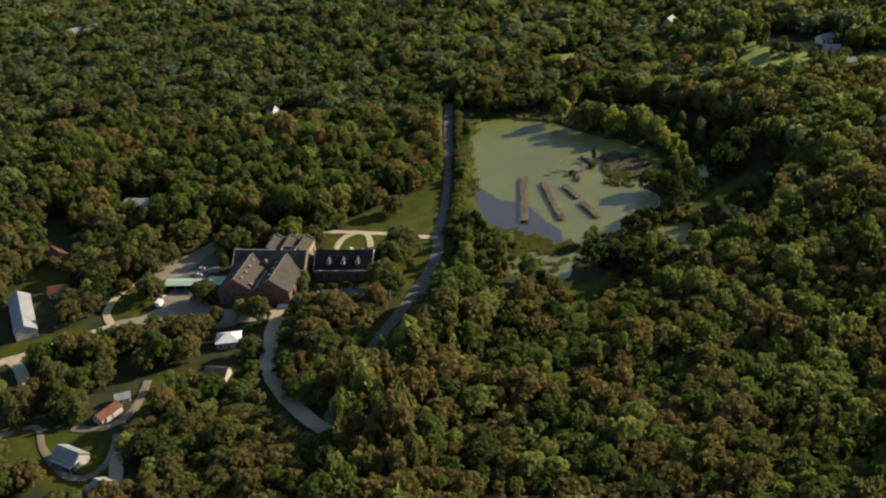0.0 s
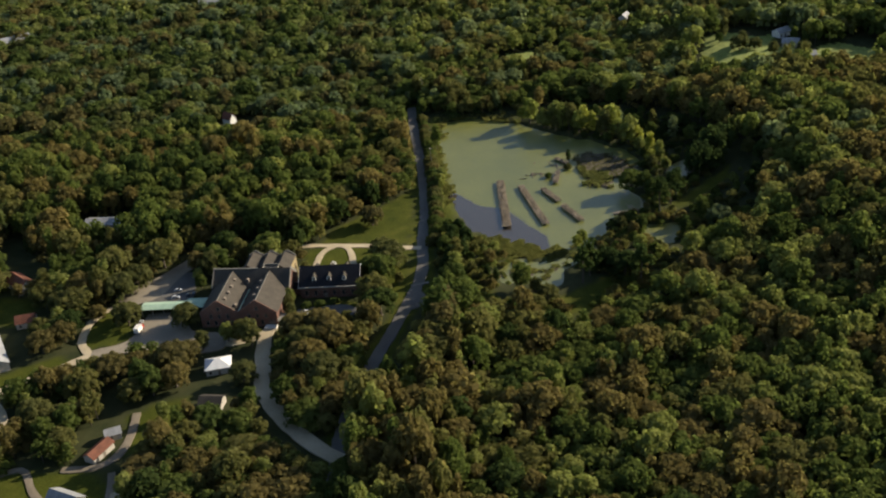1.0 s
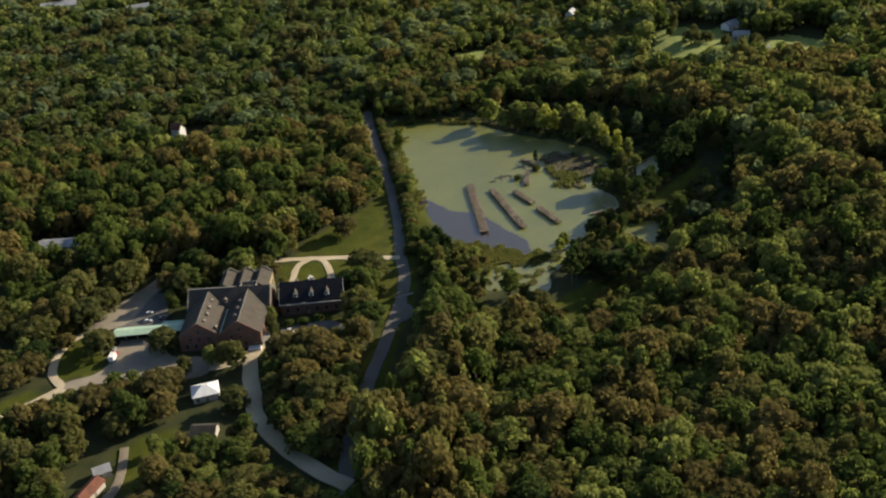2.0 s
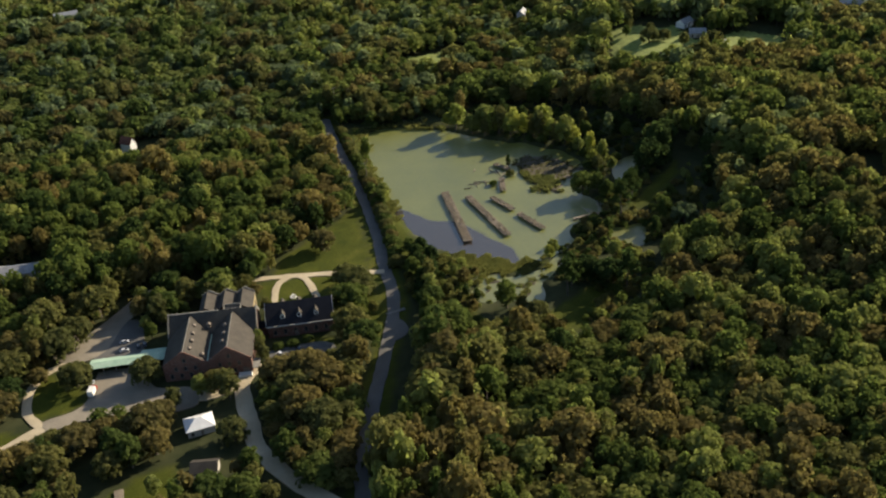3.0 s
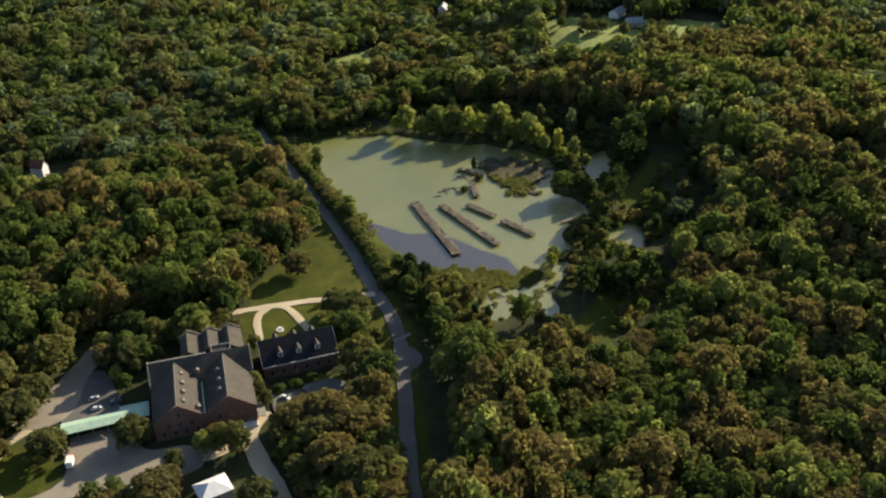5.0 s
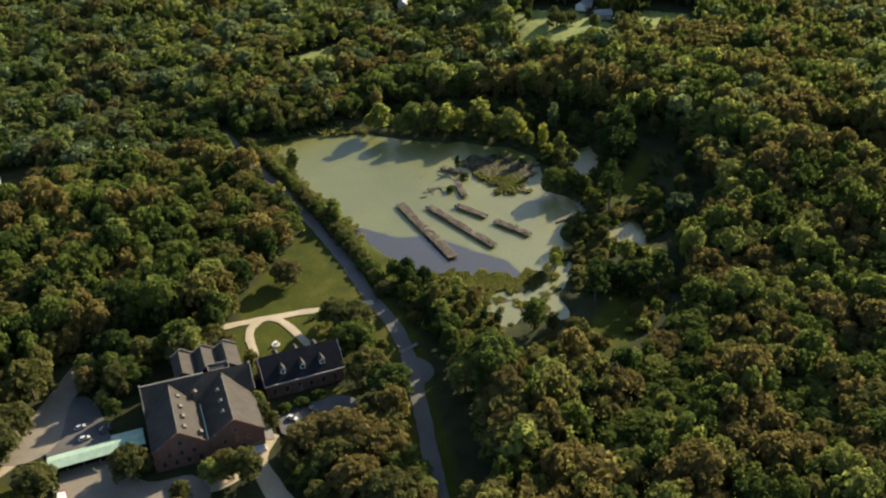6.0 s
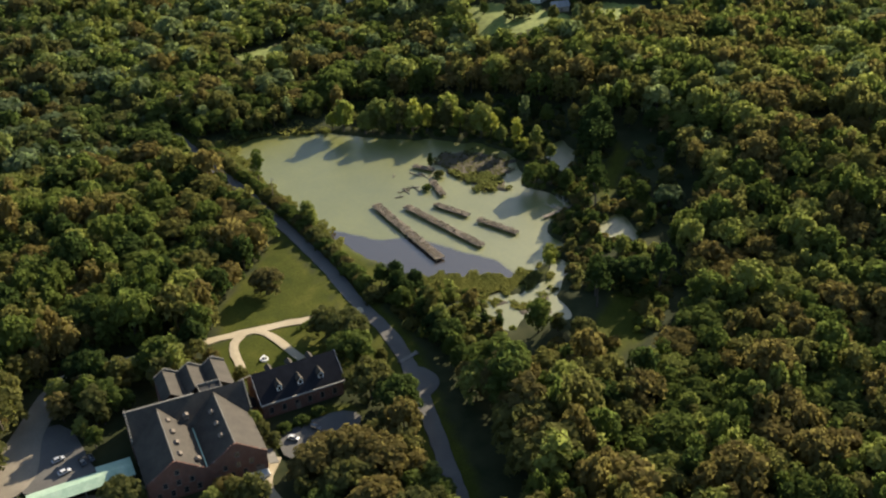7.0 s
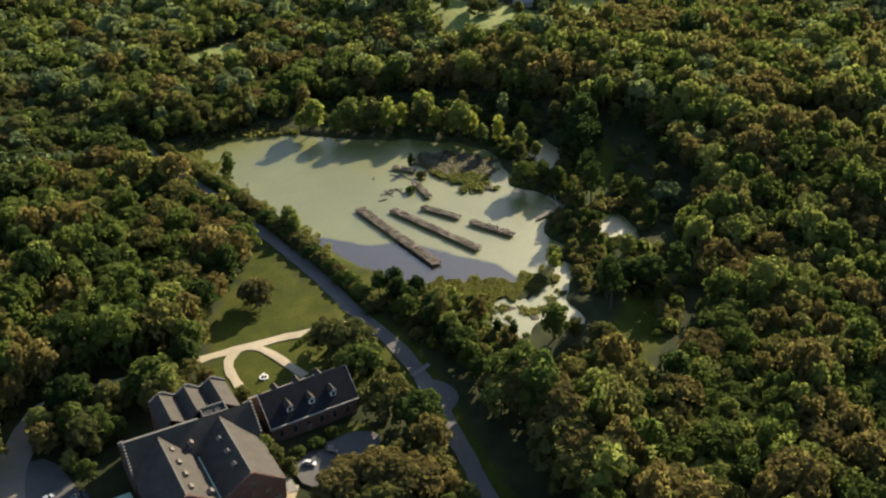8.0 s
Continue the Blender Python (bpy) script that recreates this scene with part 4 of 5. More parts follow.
# Pale and, farther off, bright leaf shares stand in for distance haze.
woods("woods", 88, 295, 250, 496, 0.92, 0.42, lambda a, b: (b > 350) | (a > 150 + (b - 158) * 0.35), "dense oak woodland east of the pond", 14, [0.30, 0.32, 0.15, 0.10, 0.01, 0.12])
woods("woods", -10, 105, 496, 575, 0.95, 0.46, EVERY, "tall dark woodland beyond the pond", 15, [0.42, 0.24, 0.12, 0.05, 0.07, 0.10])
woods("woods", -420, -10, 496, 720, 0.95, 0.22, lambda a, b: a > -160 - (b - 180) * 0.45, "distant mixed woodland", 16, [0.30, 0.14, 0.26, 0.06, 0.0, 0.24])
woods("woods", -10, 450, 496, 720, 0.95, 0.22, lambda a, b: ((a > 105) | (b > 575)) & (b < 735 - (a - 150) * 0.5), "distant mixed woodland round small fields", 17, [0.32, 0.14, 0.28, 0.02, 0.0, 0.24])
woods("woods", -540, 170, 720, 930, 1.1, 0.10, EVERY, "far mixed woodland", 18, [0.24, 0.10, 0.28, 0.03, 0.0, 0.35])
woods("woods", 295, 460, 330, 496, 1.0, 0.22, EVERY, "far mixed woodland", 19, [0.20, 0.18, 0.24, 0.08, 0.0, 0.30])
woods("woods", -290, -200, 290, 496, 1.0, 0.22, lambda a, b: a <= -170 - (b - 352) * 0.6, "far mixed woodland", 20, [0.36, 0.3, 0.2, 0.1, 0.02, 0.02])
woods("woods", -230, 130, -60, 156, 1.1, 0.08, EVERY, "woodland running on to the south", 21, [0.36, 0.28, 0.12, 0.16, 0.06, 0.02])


def scrub(name, poly, step, label, seed, hues):
    """Low bushes over a patch, in one mesh."""
    g = np.random.default_rng(seed)
    gx, gy = np.meshgrid(np.arange(min(p[0] for p in poly), max(p[0] for p in poly), step), np.arange(min(p[1] for p in poly), max(p[1] for p in poly), step))
    xs, ys = (gx + g.uniform(-0.5, 0.5, gx.shape) * step).ravel(), (gy + g.uniform(-0.5, 0.5, gy.shape) * step).ravel()
    sel = inside(xs, ys, poly) & (water_depth(xs, ys) < -0.5)
    for line, w in ROADS:
        sel &= distance(xs, ys, line) > w / 2 + 1.0
    sel &= (signed(xs, ys, LAWNS[9]) < -1.2) & (signed(xs, ys + 2.5, LAWNS[9]) < -1.0)
    forms = [sprays(FORM["shrub", var], 190, 0.5, var + 88) for var in range(3)]
    vs, qs, ix, k = [], [], [], 0
    for x, y in zip(xs[sel], ys[sel]):
        v, q = forms[g.integers(3)]
        size = g.uniform(0.35, 1.05)
        vs.append(v * np.array([size, size, size * g.uniform(0.7, 1.5)]) + np.array([x, y, float(ground_height(np.array(x), np.array(y))) - 0.2]))
        qs.append(q + k)
        ix.append(np.full(len(q), g.choice(hues)))
        k += len(v)
    ob = new(name, bulk_mesh(name, np.concatenate(vs), np.concatenate(qs), [LEAF[h] for h in LEAF_ORDER], np.concatenate(ix)))
    return tagged(ob, label, "scrub", kind="stuff")


scrub("scrub", [(86, 360), (104, 384), (128, 400), (140, 380), (118, 336), (92, 328), (64, 330), (76, 345)], 2.9, "mixed scrub on the pond's east bank", 41, [0, 0, 1, 1, 3, 4])
scrub("scrub", [(56, 478), (74, 502), (104, 490), (132, 464), (148, 424), (136, 392), (104, 396), (107, 420), (98, 436), (70, 464)], 3.8, "dark scrub behind the far bank", 42, [0, 4, 4, 1])
scrub("scrub", [(4, 326), (5, 350), (24, 352), (34, 331), (30, 316), (34, 308), (22, 306), (28, 292), (44, 296), (60, 284), (74, 300), (70, 318), (90, 328), (106, 324), (92, 298), (70, 284), (40, 284), (22, 292), (9, 308)], 3.0, "scrub round the inlet", 43, [0, 1, 1, 3, 2])
scrub("scrub", [(62, 322), (68, 327), (74, 334), (80, 340), (84, 330), (74, 314), (62, 311), (58, 316)], 2.8, "brownish scrub beside the inlet", 44, [1, 1, 3, 0, 3])
scrub("scrub", [(112, 340), (120, 330), (140, 346), (150, 370), (146, 386), (128, 366)], 5.0, "scattered scrub in a meadow", 45, [0, 1, 1, 2])


# ---- buildings ----
def gable_wall(x0, x1, y0, y1, eave, ridge, along="y"):
    """A closed block with gabled ends; along: the way that the ridge runs."""
    if along == "y":
        m = (x0 + x1) / 2
        return Shape().prism([(x0, y0, 0), (x1, y0, 0), (x1, y0, eave), (m, y0, ridge), (x0, y0, eave)], (0, y1 - y0, 0))
    m = (y0 + y1) / 2
    return Shape().prism([(x0, y0, 0), (x0, y0, eave), (x0, m, ridge), (x0, y1, eave), (x0, y1, 0)], (x1 - x0, 0, 0))


def roof_slope(x0, x1, y0, y1, za, zb, along="y", thick=0.25):
    """One slope: it climbs from za at x0 (or y0) to zb at x1 (or y1)."""
    if along == "y":
        return Shape().prism([(x0, y0, za), (x1, y0, zb), (x1, y0, zb + thick), (x0, y0, za + thick)], (0, y1 - y0, 0))
    return Shape().prism([(x0, y0, za), (x0, y1, zb), (x0, y1, zb + thick), (x0, y0, za + thick)], (x1 - x0, 0, 0))


def stepped_gable(a0, a1, eave, ridge, at, thick, steps, axis="x", over=0.35):
    """A parapet that climbs over a gable end in steps."""
    half, line = (a1 - a0) / 2, []
    for i in range(steps):
        top = eave + (ridge - eave) * (i + 1) / steps + over
        line += [(a0 + half * i / steps, top), (a0 + half * (i + 1) / steps, top)]
    line = line[:-1] + [(a0 + a1 - p, z) for p, z in line[:-1][::-1]]
    ring = [(a0, eave - 0.6)] + line + [(a1, eave - 0.6), ((a0 + a1) / 2, ridge - 0.6)]
    if axis == "x":
        return Shape().prism([(p, at, z) for p, z in ring], (0, thick, 0))
    return Shape().prism([(at, p, z) for p, z in ring], (thick, 0, 0))


def window(parent, x, y, z, w, h, facing="s", name="window"):
    """A window set in a wall: frame, sill and panes. facing: s, n, e or w."""
    ob = new(name)
    ob.parent = parent
    ob.matrix_basis = pose(x, y, z, 0, 0, {"s": 0, "e": 90, "n": 180, "w": 270}[facing])
    s = Shape()
    s.box(-w / 2 - 0.08, -w / 2 + 0.04, -0.10, 0.05, 0, h).box(w / 2 - 0.04, w / 2 + 0.08, -0.10, 0.05, 0, h)
    s.box(-w / 2 + 0.04, w / 2 - 0.04, -0.10, 0.05, h - 0.08, h).box(-w / 2 + 0.04, w / 2 - 0.04, -0.09, 0.05, h * 0.5, h * 0.5 + 0.05)
    part("window_frame", s, TIMBER, ob)
    part("window_sill", Shape().box(-w / 2 - 0.15, w / 2 + 0.15, -0.2, 0.05, -0.12, -0.004), COPING, ob)
    part("pane", Shape().box(-w / 2 + 0.04, w / 2 - 0.04, -0.05, 0.04, 0, h - 0.08), GLASS, ob)
    return ob


def factory():
    ob = thing("brick_factory", -60.0, 291.2, GROUND_Z, -7.5, "large red-brick factory with stepped gables and slate roofs", "factory")
    # two long bays, their gables to the front
    for k, (a, b) in enumerate(((-31.0, -15.5), (-15.5, 0.0))):
        m = (a + b) / 2
        part("wall", gable_wall(a + 0.01 * k, b, 0, 20, 6.2, 11.4), BRICK, ob, "red brick gabled bay")
        part("roof", roof_slope(a - (0.35 if k == 0 else -0.02), m, 0.3, 24.0, 6.1, 11.65), SLATE, ob, "grey slate slope")
        s = Shape().prism([(m, 0.3, 11.65), (b + (0.35 if k else -0.02), 0.3, 6.1), (b + (0.35 if k else -0.02), 0.3, 6.35), (m, 0.3, 11.9)], (0, 23.7, 0))
        part("roof", s, SLATE, ob, "grey slate slope")
        part("stepped_gable", stepped_gable(a, b, 6.3, 11.7, -0.14, 0.45, 11), BRICK, ob, "stepped brick parapet")
        part("ridge_cap", Shape().box(m - 0.14, m + 0.14, 0.4, 22.0, 11.82, 11.97), COPING, ob)
    part("valley_gutter", Shape().box(-15.66, -15.34, 0.4, 19.5, 6.45, 6.66), MINT, ob, "verdigris copper gutter")
    # the cross wing
    part("wall", gable_wall(-31.3, 1.0, 18.0, 31.0, 6.8, 12.0, "x"), BRICK, ob, "red brick cross wing")
    part("roof", roof_slope(-31.2, 0.9, 17.7, 24.5, 6.65, 12.2, "x"), SLATE, ob, "grey slate slope")
    part("roof", Shape().prism([(-31.2, 24.5, 12.2), (-31.2, 31.3, 6.65), (-31.2, 31.3, 6.9), (-31.2, 24.5, 12.45)], (32.1, 0, 0)), SLATE, ob, "grey slate slope")
    part("ridge_cap", Shape().box(-31.0, -12.8, 24.2, 24.8, 12.3, 12.56), COPING, ob, "pale ridge coping")
    part("stepped_gable", stepped_gable(18.0, 31.0, 6.8, 12.3, 0.75, 0.45, 10, "y"), COPING, ob, "stepped stone-capped parapet")
    part("stepped_gable", stepped_gable(18.0, 31.0, 6.8, 12.3, -31.55, 0.45, 10, "y"), COPING, ob, "stepped stone-capped parapet")
    # roof deck with two light wells
    deck = Shape().box(-11.2, -4.8, 24.9, 28.6, 8.0, 11.2)
    deck.box(-11.2, -10.95, 24.9, 28.6, 11.204, 12.15).box(-5.05, -4.8, 24.9, 28.6, 11.204, 12.15).box(-10.95, -5.05, 24.9, 25.15, 11.204, 12.15).box(-10.95, -5.05, 28.35, 28.6, 11.204, 12.15)
    part("roof_deck", deck, COPING, ob, "brown flat roof deck with parapet")
    for x in (-10.6, -7.7):
        # Solid near-black blocks: the shade inside the wells is put into their colour.
        part("light_well", Shape().box(x, x + 2.3, 25.5, 28.0, 11.1, 11.5), DARK, ob, "near-black block for a shaded light well")
    # the rear range of three gables
    for k in range(3):
        a, b = -21.0 + 6.75 * k, -14.25 + 6.75 * k
        m = a + 0.38 * (b - a)
        part("wall", gable_wall(a + 0.01, b - 0.01, 30.5, 39.6, 9.2, 11.0), SUNLIT_TAN_BRICK if k == 2 else BRICK, ob, "brick rear bay")
        part("roof", roof_slope(a + 0.02, m, 27.5, 39.4, 9.3, 11.75), SLATE, ob, "grey slate slope")
        part("roof", Shape().prism([(m, 27.5, 11.75), (b - 0.02, 27.5, 9.3), (b - 0.02, 27.5, 9.55), (m, 27.5, 12.0)], (0, 11.9, 0)), SLATE, ob, "grey slate slope")
        part("stepped_gable", stepped_gable(a, b, 9.5, 11.8, 39.5, 0.45, 5), COPING, ob, "stepped stone-capped parapet")
    # vents along the roofs
    for x, y, z in ((-21.4, 4.0, 9.6), (-21.2, 8.6, 9.7), (-21.3, 13.4, 9.6), (-21.5, 18.6, 9.5), (-9.9, 6.5, 9.5), (-9.8, 11.5, 9.6), (-9.9, 17.0, 9.5), (-16.4, 20.0, 8.6), (-17.2, 3.0, 7.2)):
        v = new("roof_vent")
        v.parent = ob
        v.matrix_basis = pose(x, y, z) @ Matrix.Scale(1.1, 4)
        part("hood", Shape().prism([(-0.7, -0.6, 0.9), (0.7, -0.6, 0.9), (0.75, -0.6, 1.1), (0, -0.6, 1.5), (-0.75, -0.6, 1.1)], (0, 1.2, 0)), TIMBER, v, "brown hood")
        part("shaft", Shape().box(-0.55, 0.55, -0.45, 0.45, -0.7, 0.9), TIMBER, v)
    # openings
    for a in (-31.0, -15.5):
        for i in range(4):
            window(ob, a + 2.6 + 3.4 * i, 0.0, 1.2, 1.2, 1.9)
        for i in range(3):
            window(ob, a + 4.4 + 3.4 * i, 0.0, 4.3, 1.1, 1.6)
        window(ob, a + 7.75, 0.0, 7.7, 1.1, 1.5)
    for i in range(5):
        window(ob, 0.0, 2.4 + 3.4 * i, 1.4, 1.2, 1.9, "e")
        window(ob, -31.0, 2.4 + 3.4 * i, 1.4, 1.2, 1.9, "w")
    for y in (33.0, 36.5):
        window(ob, -0.76, y, 1.6, 1.2, 2.0, "e")
        window(ob, -0.76, y, 5.6, 1.2, 2.0, "e")
    d = part("door", Shape().box(-3.2, -1.0, -0.12, 0.06, 0.0, 2.5), TIMBER, ob, "wide timber door")
    part("door_handle", Shape().box(-1.35, -1.25, -0.2, -0.11, 1.0, 1.2), METAL, d)
    part("loading_dock", Shape().box(-5.0, -0.2, -2.6, -0.15, 0.0, 1.0), WHITE, ob, "pale concrete loading dock")
    part("porch", Shape().prism([(0.1, -1.2, 3.0), (2.6, -1.2, 2.6), (2.6, -1.2, 2.8), (0.1, -1.2, 3.2)], (0, 6.0, 0)), COPING, ob, "small lean-to canopy")


factory()


def dormer(parent, x, y, z, turn):
    ob = new("dormer")
    ob.parent = parent
    ob.matrix_basis = pose(x, y, z, 0, 0, turn)
    part("dormer_wall", Shape().prism([(-0.75, -1.0, 0), (0.75, -1.0, 0), (0.75, -1.0, 1.5), (0, -1.0, 2.3), (-0.75, -1.0, 1.5)], (0, 3.6, 0)), WHITE, ob, "white boarded dormer front")
    s = Shape().prism([(-1.0, -1.2, 1.32), (0, -1.2, 2.42), (0, -1.2, 2.58), (-1.0, -1.2, 1.48)], (0, 4.6, 0))
    s.prism([(0.003, -1.2, 2.42), (1.0, -1.2, 1.32), (1.0, -1.2, 1.48), (0.003, -1.2, 2.58)], (0, 4.6, 0))
    part("dormer_roof", s, SLATE, ob)
    part("pane", Shape().box(-0.42, 0.42, -1.06, -0.95, 0.35, 1.5), GLASS, ob)


def annex():
    ob = thing("brick_annex", -52.9, 310.6, GROUND_Z, -5.0, "long red-brick annex with dark shingle roof and white dormers", "building")
    part("wall", gable_wall(0, 24.4, 0.4, 14.0, 5.3, 10.7, "x"), BRICK, ob)
    part("roof", roof_slope(-0.4, 24.8, -0.2, 7.2, 5.15, 11.0, "x", 0.3), NAVY, ob, "dark shingle slope")
    part("roof", Shape().prism([(-0.4, 7.2, 11.0), (-0.4, 14.6, 5.15), (-0.4, 14.6, 5.45), (-0.4, 7.2, 11.3)], (25.2, 0, 0)), NAVY, ob, "dark shingle slope")
    part("eaves_board", Shape().box(-0.4, 24.8, -0.42, -0.2, 5.0, 5.45), CLAD, ob, "pale eaves board")
    part("eaves_board", Shape().box(-0.4, 24.8, 14.6, 14.82, 5.0, 5.45), CLAD, ob, "pale eaves board")
    for x in (-0.48, 24.8):
        part("barge_board", Shape().prism([(x, -0.2, 5.1), (x, 7.2, 10.95), (x, 14.6, 5.1), (x, 14.6, 5.5), (x, 7.2, 11.35), (x, -0.2, 5.5)], (0.08, 0, 0)), WHITE, ob)
    for x in (6.0, 12.2, 18.4):
        dormer(ob, x, 2.9, 7.0, 0)
        dormer(ob, x, 11.5, 7.0, 180)
    for i in range(6):
        window(ob, 2.6 + 3.8 * i, 0.4, 1.4, 1.2, 2.0)
        window(ob, 2.6 + 3.8 * i, 14.0, 1.4, 1.2, 2.0, "n")
    window(ob, 24.4, 7.2, 5.6, 1.2, 1.8, "e")
    window(ob, 0.0, 7.2, 6.6, 1.2, 1.8, "w")
    d = part("door", Shape().box(9.9, 11.1, 0.28, 0.46, 0.0, 2.2), TIMBER, ob)
    part("door_handle", Shape().box(10.9, 11.0, 0.2, 0.29, 1.0, 1.15), METAL, d)
    ln = thing("link_passage", -59.0, 314.5, GROUND_Z, -6.0, "low brick passage between factory and annex", "passage")
    part("wall", Shape().box(0.9, 5.8, 0, 4.2, 0, 3.2), BRICK, ln)
    part("roof", Shape().prism([(0.95, -0.3, 3.2), (0.95, 2.1, 4.6), (0.95, 4.5, 3.2), (0.95, 4.5, 3.4), (0.95, 2.1, 4.8), (0.95, -0.3, 3.4)], (4.8, 0, 0)), NAVY, ln)


annex()


def house(name, x, y, turn, length, width, eave, rise, roof, wall, label, hip=False, porch=0.0):
    """A small house: walls, roof, door, windows."""
    ob = thing(name, x, y, GROUND_Z + float(hill(x, y)), turn, label, "house")
    a, b = length / 2, width / 2
    o = 0.4
    if hip:
        part("wall", Shape().box(-a, a, -b, b, 0, eave), wall, ob)
        i = max(0.2, a - b)
        s = Shape().add([(-a - o, -b - o, eave), (a + o, -b - o, eave), (a + o, b + o, eave), (-a - o, b + o, eave), (-i, 0, eave + rise), (i, 0, eave + rise),
                         (-a - o, -b - o, eave - 0.15), (a + o, -b - o, eave - 0.15), (a + o, b + o, eave - 0.15), (-a - o, b + o, eave - 0.15)],
                        [(0, 1, 5, 4), (1, 2, 5), (2, 3, 4, 5), (3, 0, 4), (0, 6, 7, 1), (1, 7, 8, 2), (2, 8, 9, 3), (3, 9, 6, 0), (6, 9, 8, 7)])
        part("roof", s, roof, ob)
    else:
        part("wall", gable_wall(-a, a, -b, b, eave, eave + rise * b / (b + o) - 0.05, "x"), wall, ob)
        part("roof", roof_slope(-a - o, a + o, -b - o, 0, eave - rise * o / (b + o) * 0.5, eave + rise, "x", 0.15), roof, ob)
        part("roof", Shape().prism([(-a - o, 0, eave + rise), (-a - o, b + o, eave - rise * o / (b + o) * 0.5), (-a - o, b + o, eave - rise * o / (b + o) * 0.5 + 0.15), (-a - o, 0, eave + rise + 0.15)], (2 * a + 2 * o, 0, 0)), roof, ob)
    for i in range(max(1, int(length // 3.2))):
        px = -a + 1.6 + 3.2 * i
        if px > a - 0.8:
            break
        if i == 1:
            part("door", Shape().box(px - 0.5, px + 0.5, -b - 0.06, -b + 0.06, 0.0, 2.05), TIMBER, ob)
        else:
            window(ob, px, -b, 0.9, 0.9, 1.2)
        window(ob, px, b, 0.9, 0.9, 1.2, "n")
    if porch:
        part("porch_roof", Shape().prism([(-a, -b - porch, eave - 0.7), (-a, -b - 0.02, eave - 0.25), (-a, -b - 0.02, eave - 0.1), (-a, -b - porch, eave - 0.55)], (2 * a, 0, 0)), roof, ob)
        for px in (-a + 0.1, 0, a - 0.1):
            part("post", Shape().box(px - 0.08, px + 0.08, -b - porch + 0.05, -b - porch + 0.21, 0, eave - 0.6), WHITE, ob)
    return ob


house("pavilion", -79.3, 264.9, 8, 9.0, 7.2, 3.0, 2.0, WHITE_METAL, CLAD, "small pavilion with a white metal hip roof", True)
house("warehouse", -172.5, 289.0, -62, 32.0, 8.5, 3.4, 2.7, GREY_ROOF, CLAD, "long low warehouse with a grey metal roof")
house("cottage", -165.0, 309.0, 10, 7.5, 6.0, 2.8, 2.2, RED_ROOF, CLAD, "cottage with a rusty red roof")
house("cottage", -178.0, 341.0, -45, 13.0, 7.5, 3.0, 2.6, RED_ROOF, CLAD, "cottage with a dark rusty red roof")
house("cabin", -116.8, 197.2, -28, 10.5, 6.6, 2.6, 2.6, GREY_ROOF, CLAD, "small cabin with a pale metal roof", False, 1.6)
house("cottage", -99.0, 180.0, -30, 8.0, 7.0, 2.8, 2.4, GREY_ROOF, CLAD, "cottage with a blue-grey metal roof")
house("shed", -112.5, 221.0, 62, 9.5, 4.6, 2.4, 1.5, RED_ROOF, CLAD, "old shed with a rusty roof")
house("shed", -78.0, 242.5, -10, 8.0, 6.0, 2.6, 1.8, SLATE, CLAD, "grey shed with a weathered roof", False, 1.6)
house("shed", -110.0, 230.0, 20, 5.0, 4.0, 2.3, 1.3, GREY_ROOF, CLAD, "little grey shed beside a dirt track")
house("barn", -153.0, 391.0, -6, 18.0, 8.0, 4.2, 1.6, GREY_ROOF, CLAD, "long barn with a grey metal roof in woodland")
house("white_house", -110.5, 506.0, -38, 6.5, 4.6, 7.2, 3.2, RED_ROOF, WHITE, "white gabled house with a reddish roof among the trees")
house("farmhouse", 215.1, 543.0, 30, 9.0, 6.0, 3.0, 2.0, GREY_ROOF, WHITE, "white farmhouse beside a field")
house("farmhouse", 214.0, 522.7, -20, 9.0, 5.5, 3.0, 2.2, GREY_ROOF, CLAD, "grey-roofed farmhouse beside a field")
house("farmhouse", 216.2, 499.3, 10, 8.0, 5.0, 3.0, 1.8, GREY_ROOF, CLAD, "pale-roofed outbuilding beside a field")
house("farmhouse", 135.0, 614.0, 60, 8.0, 5.0, 9.5, 2.4, GREY_ROOF, CLAD, "pale farmhouse among far trees")
house("farmhouse", -300.0, 702.0, 30, 24.0, 10.0, 8.5, 3.0, GREY_ROOF, CLAD, "long pale-roofed barn among far trees")
house("farmhouse", -228.0, 790.0, 10, 26.0, 12.0, 9.0, 3.0, GREY_ROOF, CLAD, "wide pale building among far trees")
house("farmhouse", -163.0, 757.0, 10, 16.0, 9.0, 8.5, 3.0, GREY_ROOF, CLAD, "pale farmhouse among far trees")
house("farmhouse", 312.0, 512.0, -30, 26.0, 10.0, 11.0, 3.0, GREY_ROOF, CLAD, "large pale building at the far woodland edge")


def canopy(x, y, turn, length, width, height, label):
    """An open shed: posts under a low metal roof."""
    ob = thing("open_shed", x, y, GROUND_Z, turn, label, "shed")
    a, b = length / 2, width / 2
    part("roof", roof_slope(-a, a, -b, 0, height, height + 0.7, "x", 0.14), MINT, ob)
    part("roof", Shape().prism([(-a, 0.0, height + 0.7), (-a, b, height), (-a, b, height + 0.14), (-a, 0.0, height + 0.84)], (2 * a, 0, 0)), MINT, ob)
    n = max(2, int(length // 4) + 1)
    for i in range(n):
        for py in (-b + 0.3, b - 0.3):
            px = -a + 0.3 + (length - 0.6) * i / (n - 1)
            part("post", Shape().box(px - 0.09, px + 0.09, py - 0.09, py + 0.09, 0, height + 0.02), METAL, ob)
    part("back_wall", Shape().box(-a + 0.2, a - 0.2, b - 0.2, b - 0.12, 0, height - 0.1), CLAD, ob)


canopy(-108.0, 309.0, -4, 18.5, 6.0, 3.4, "open shed with a pale mint-green metal roof")
canopy(-95.0, 309.6, -6, 9.0, 7.5, 3.0, "open shed with a blue-green metal roof")


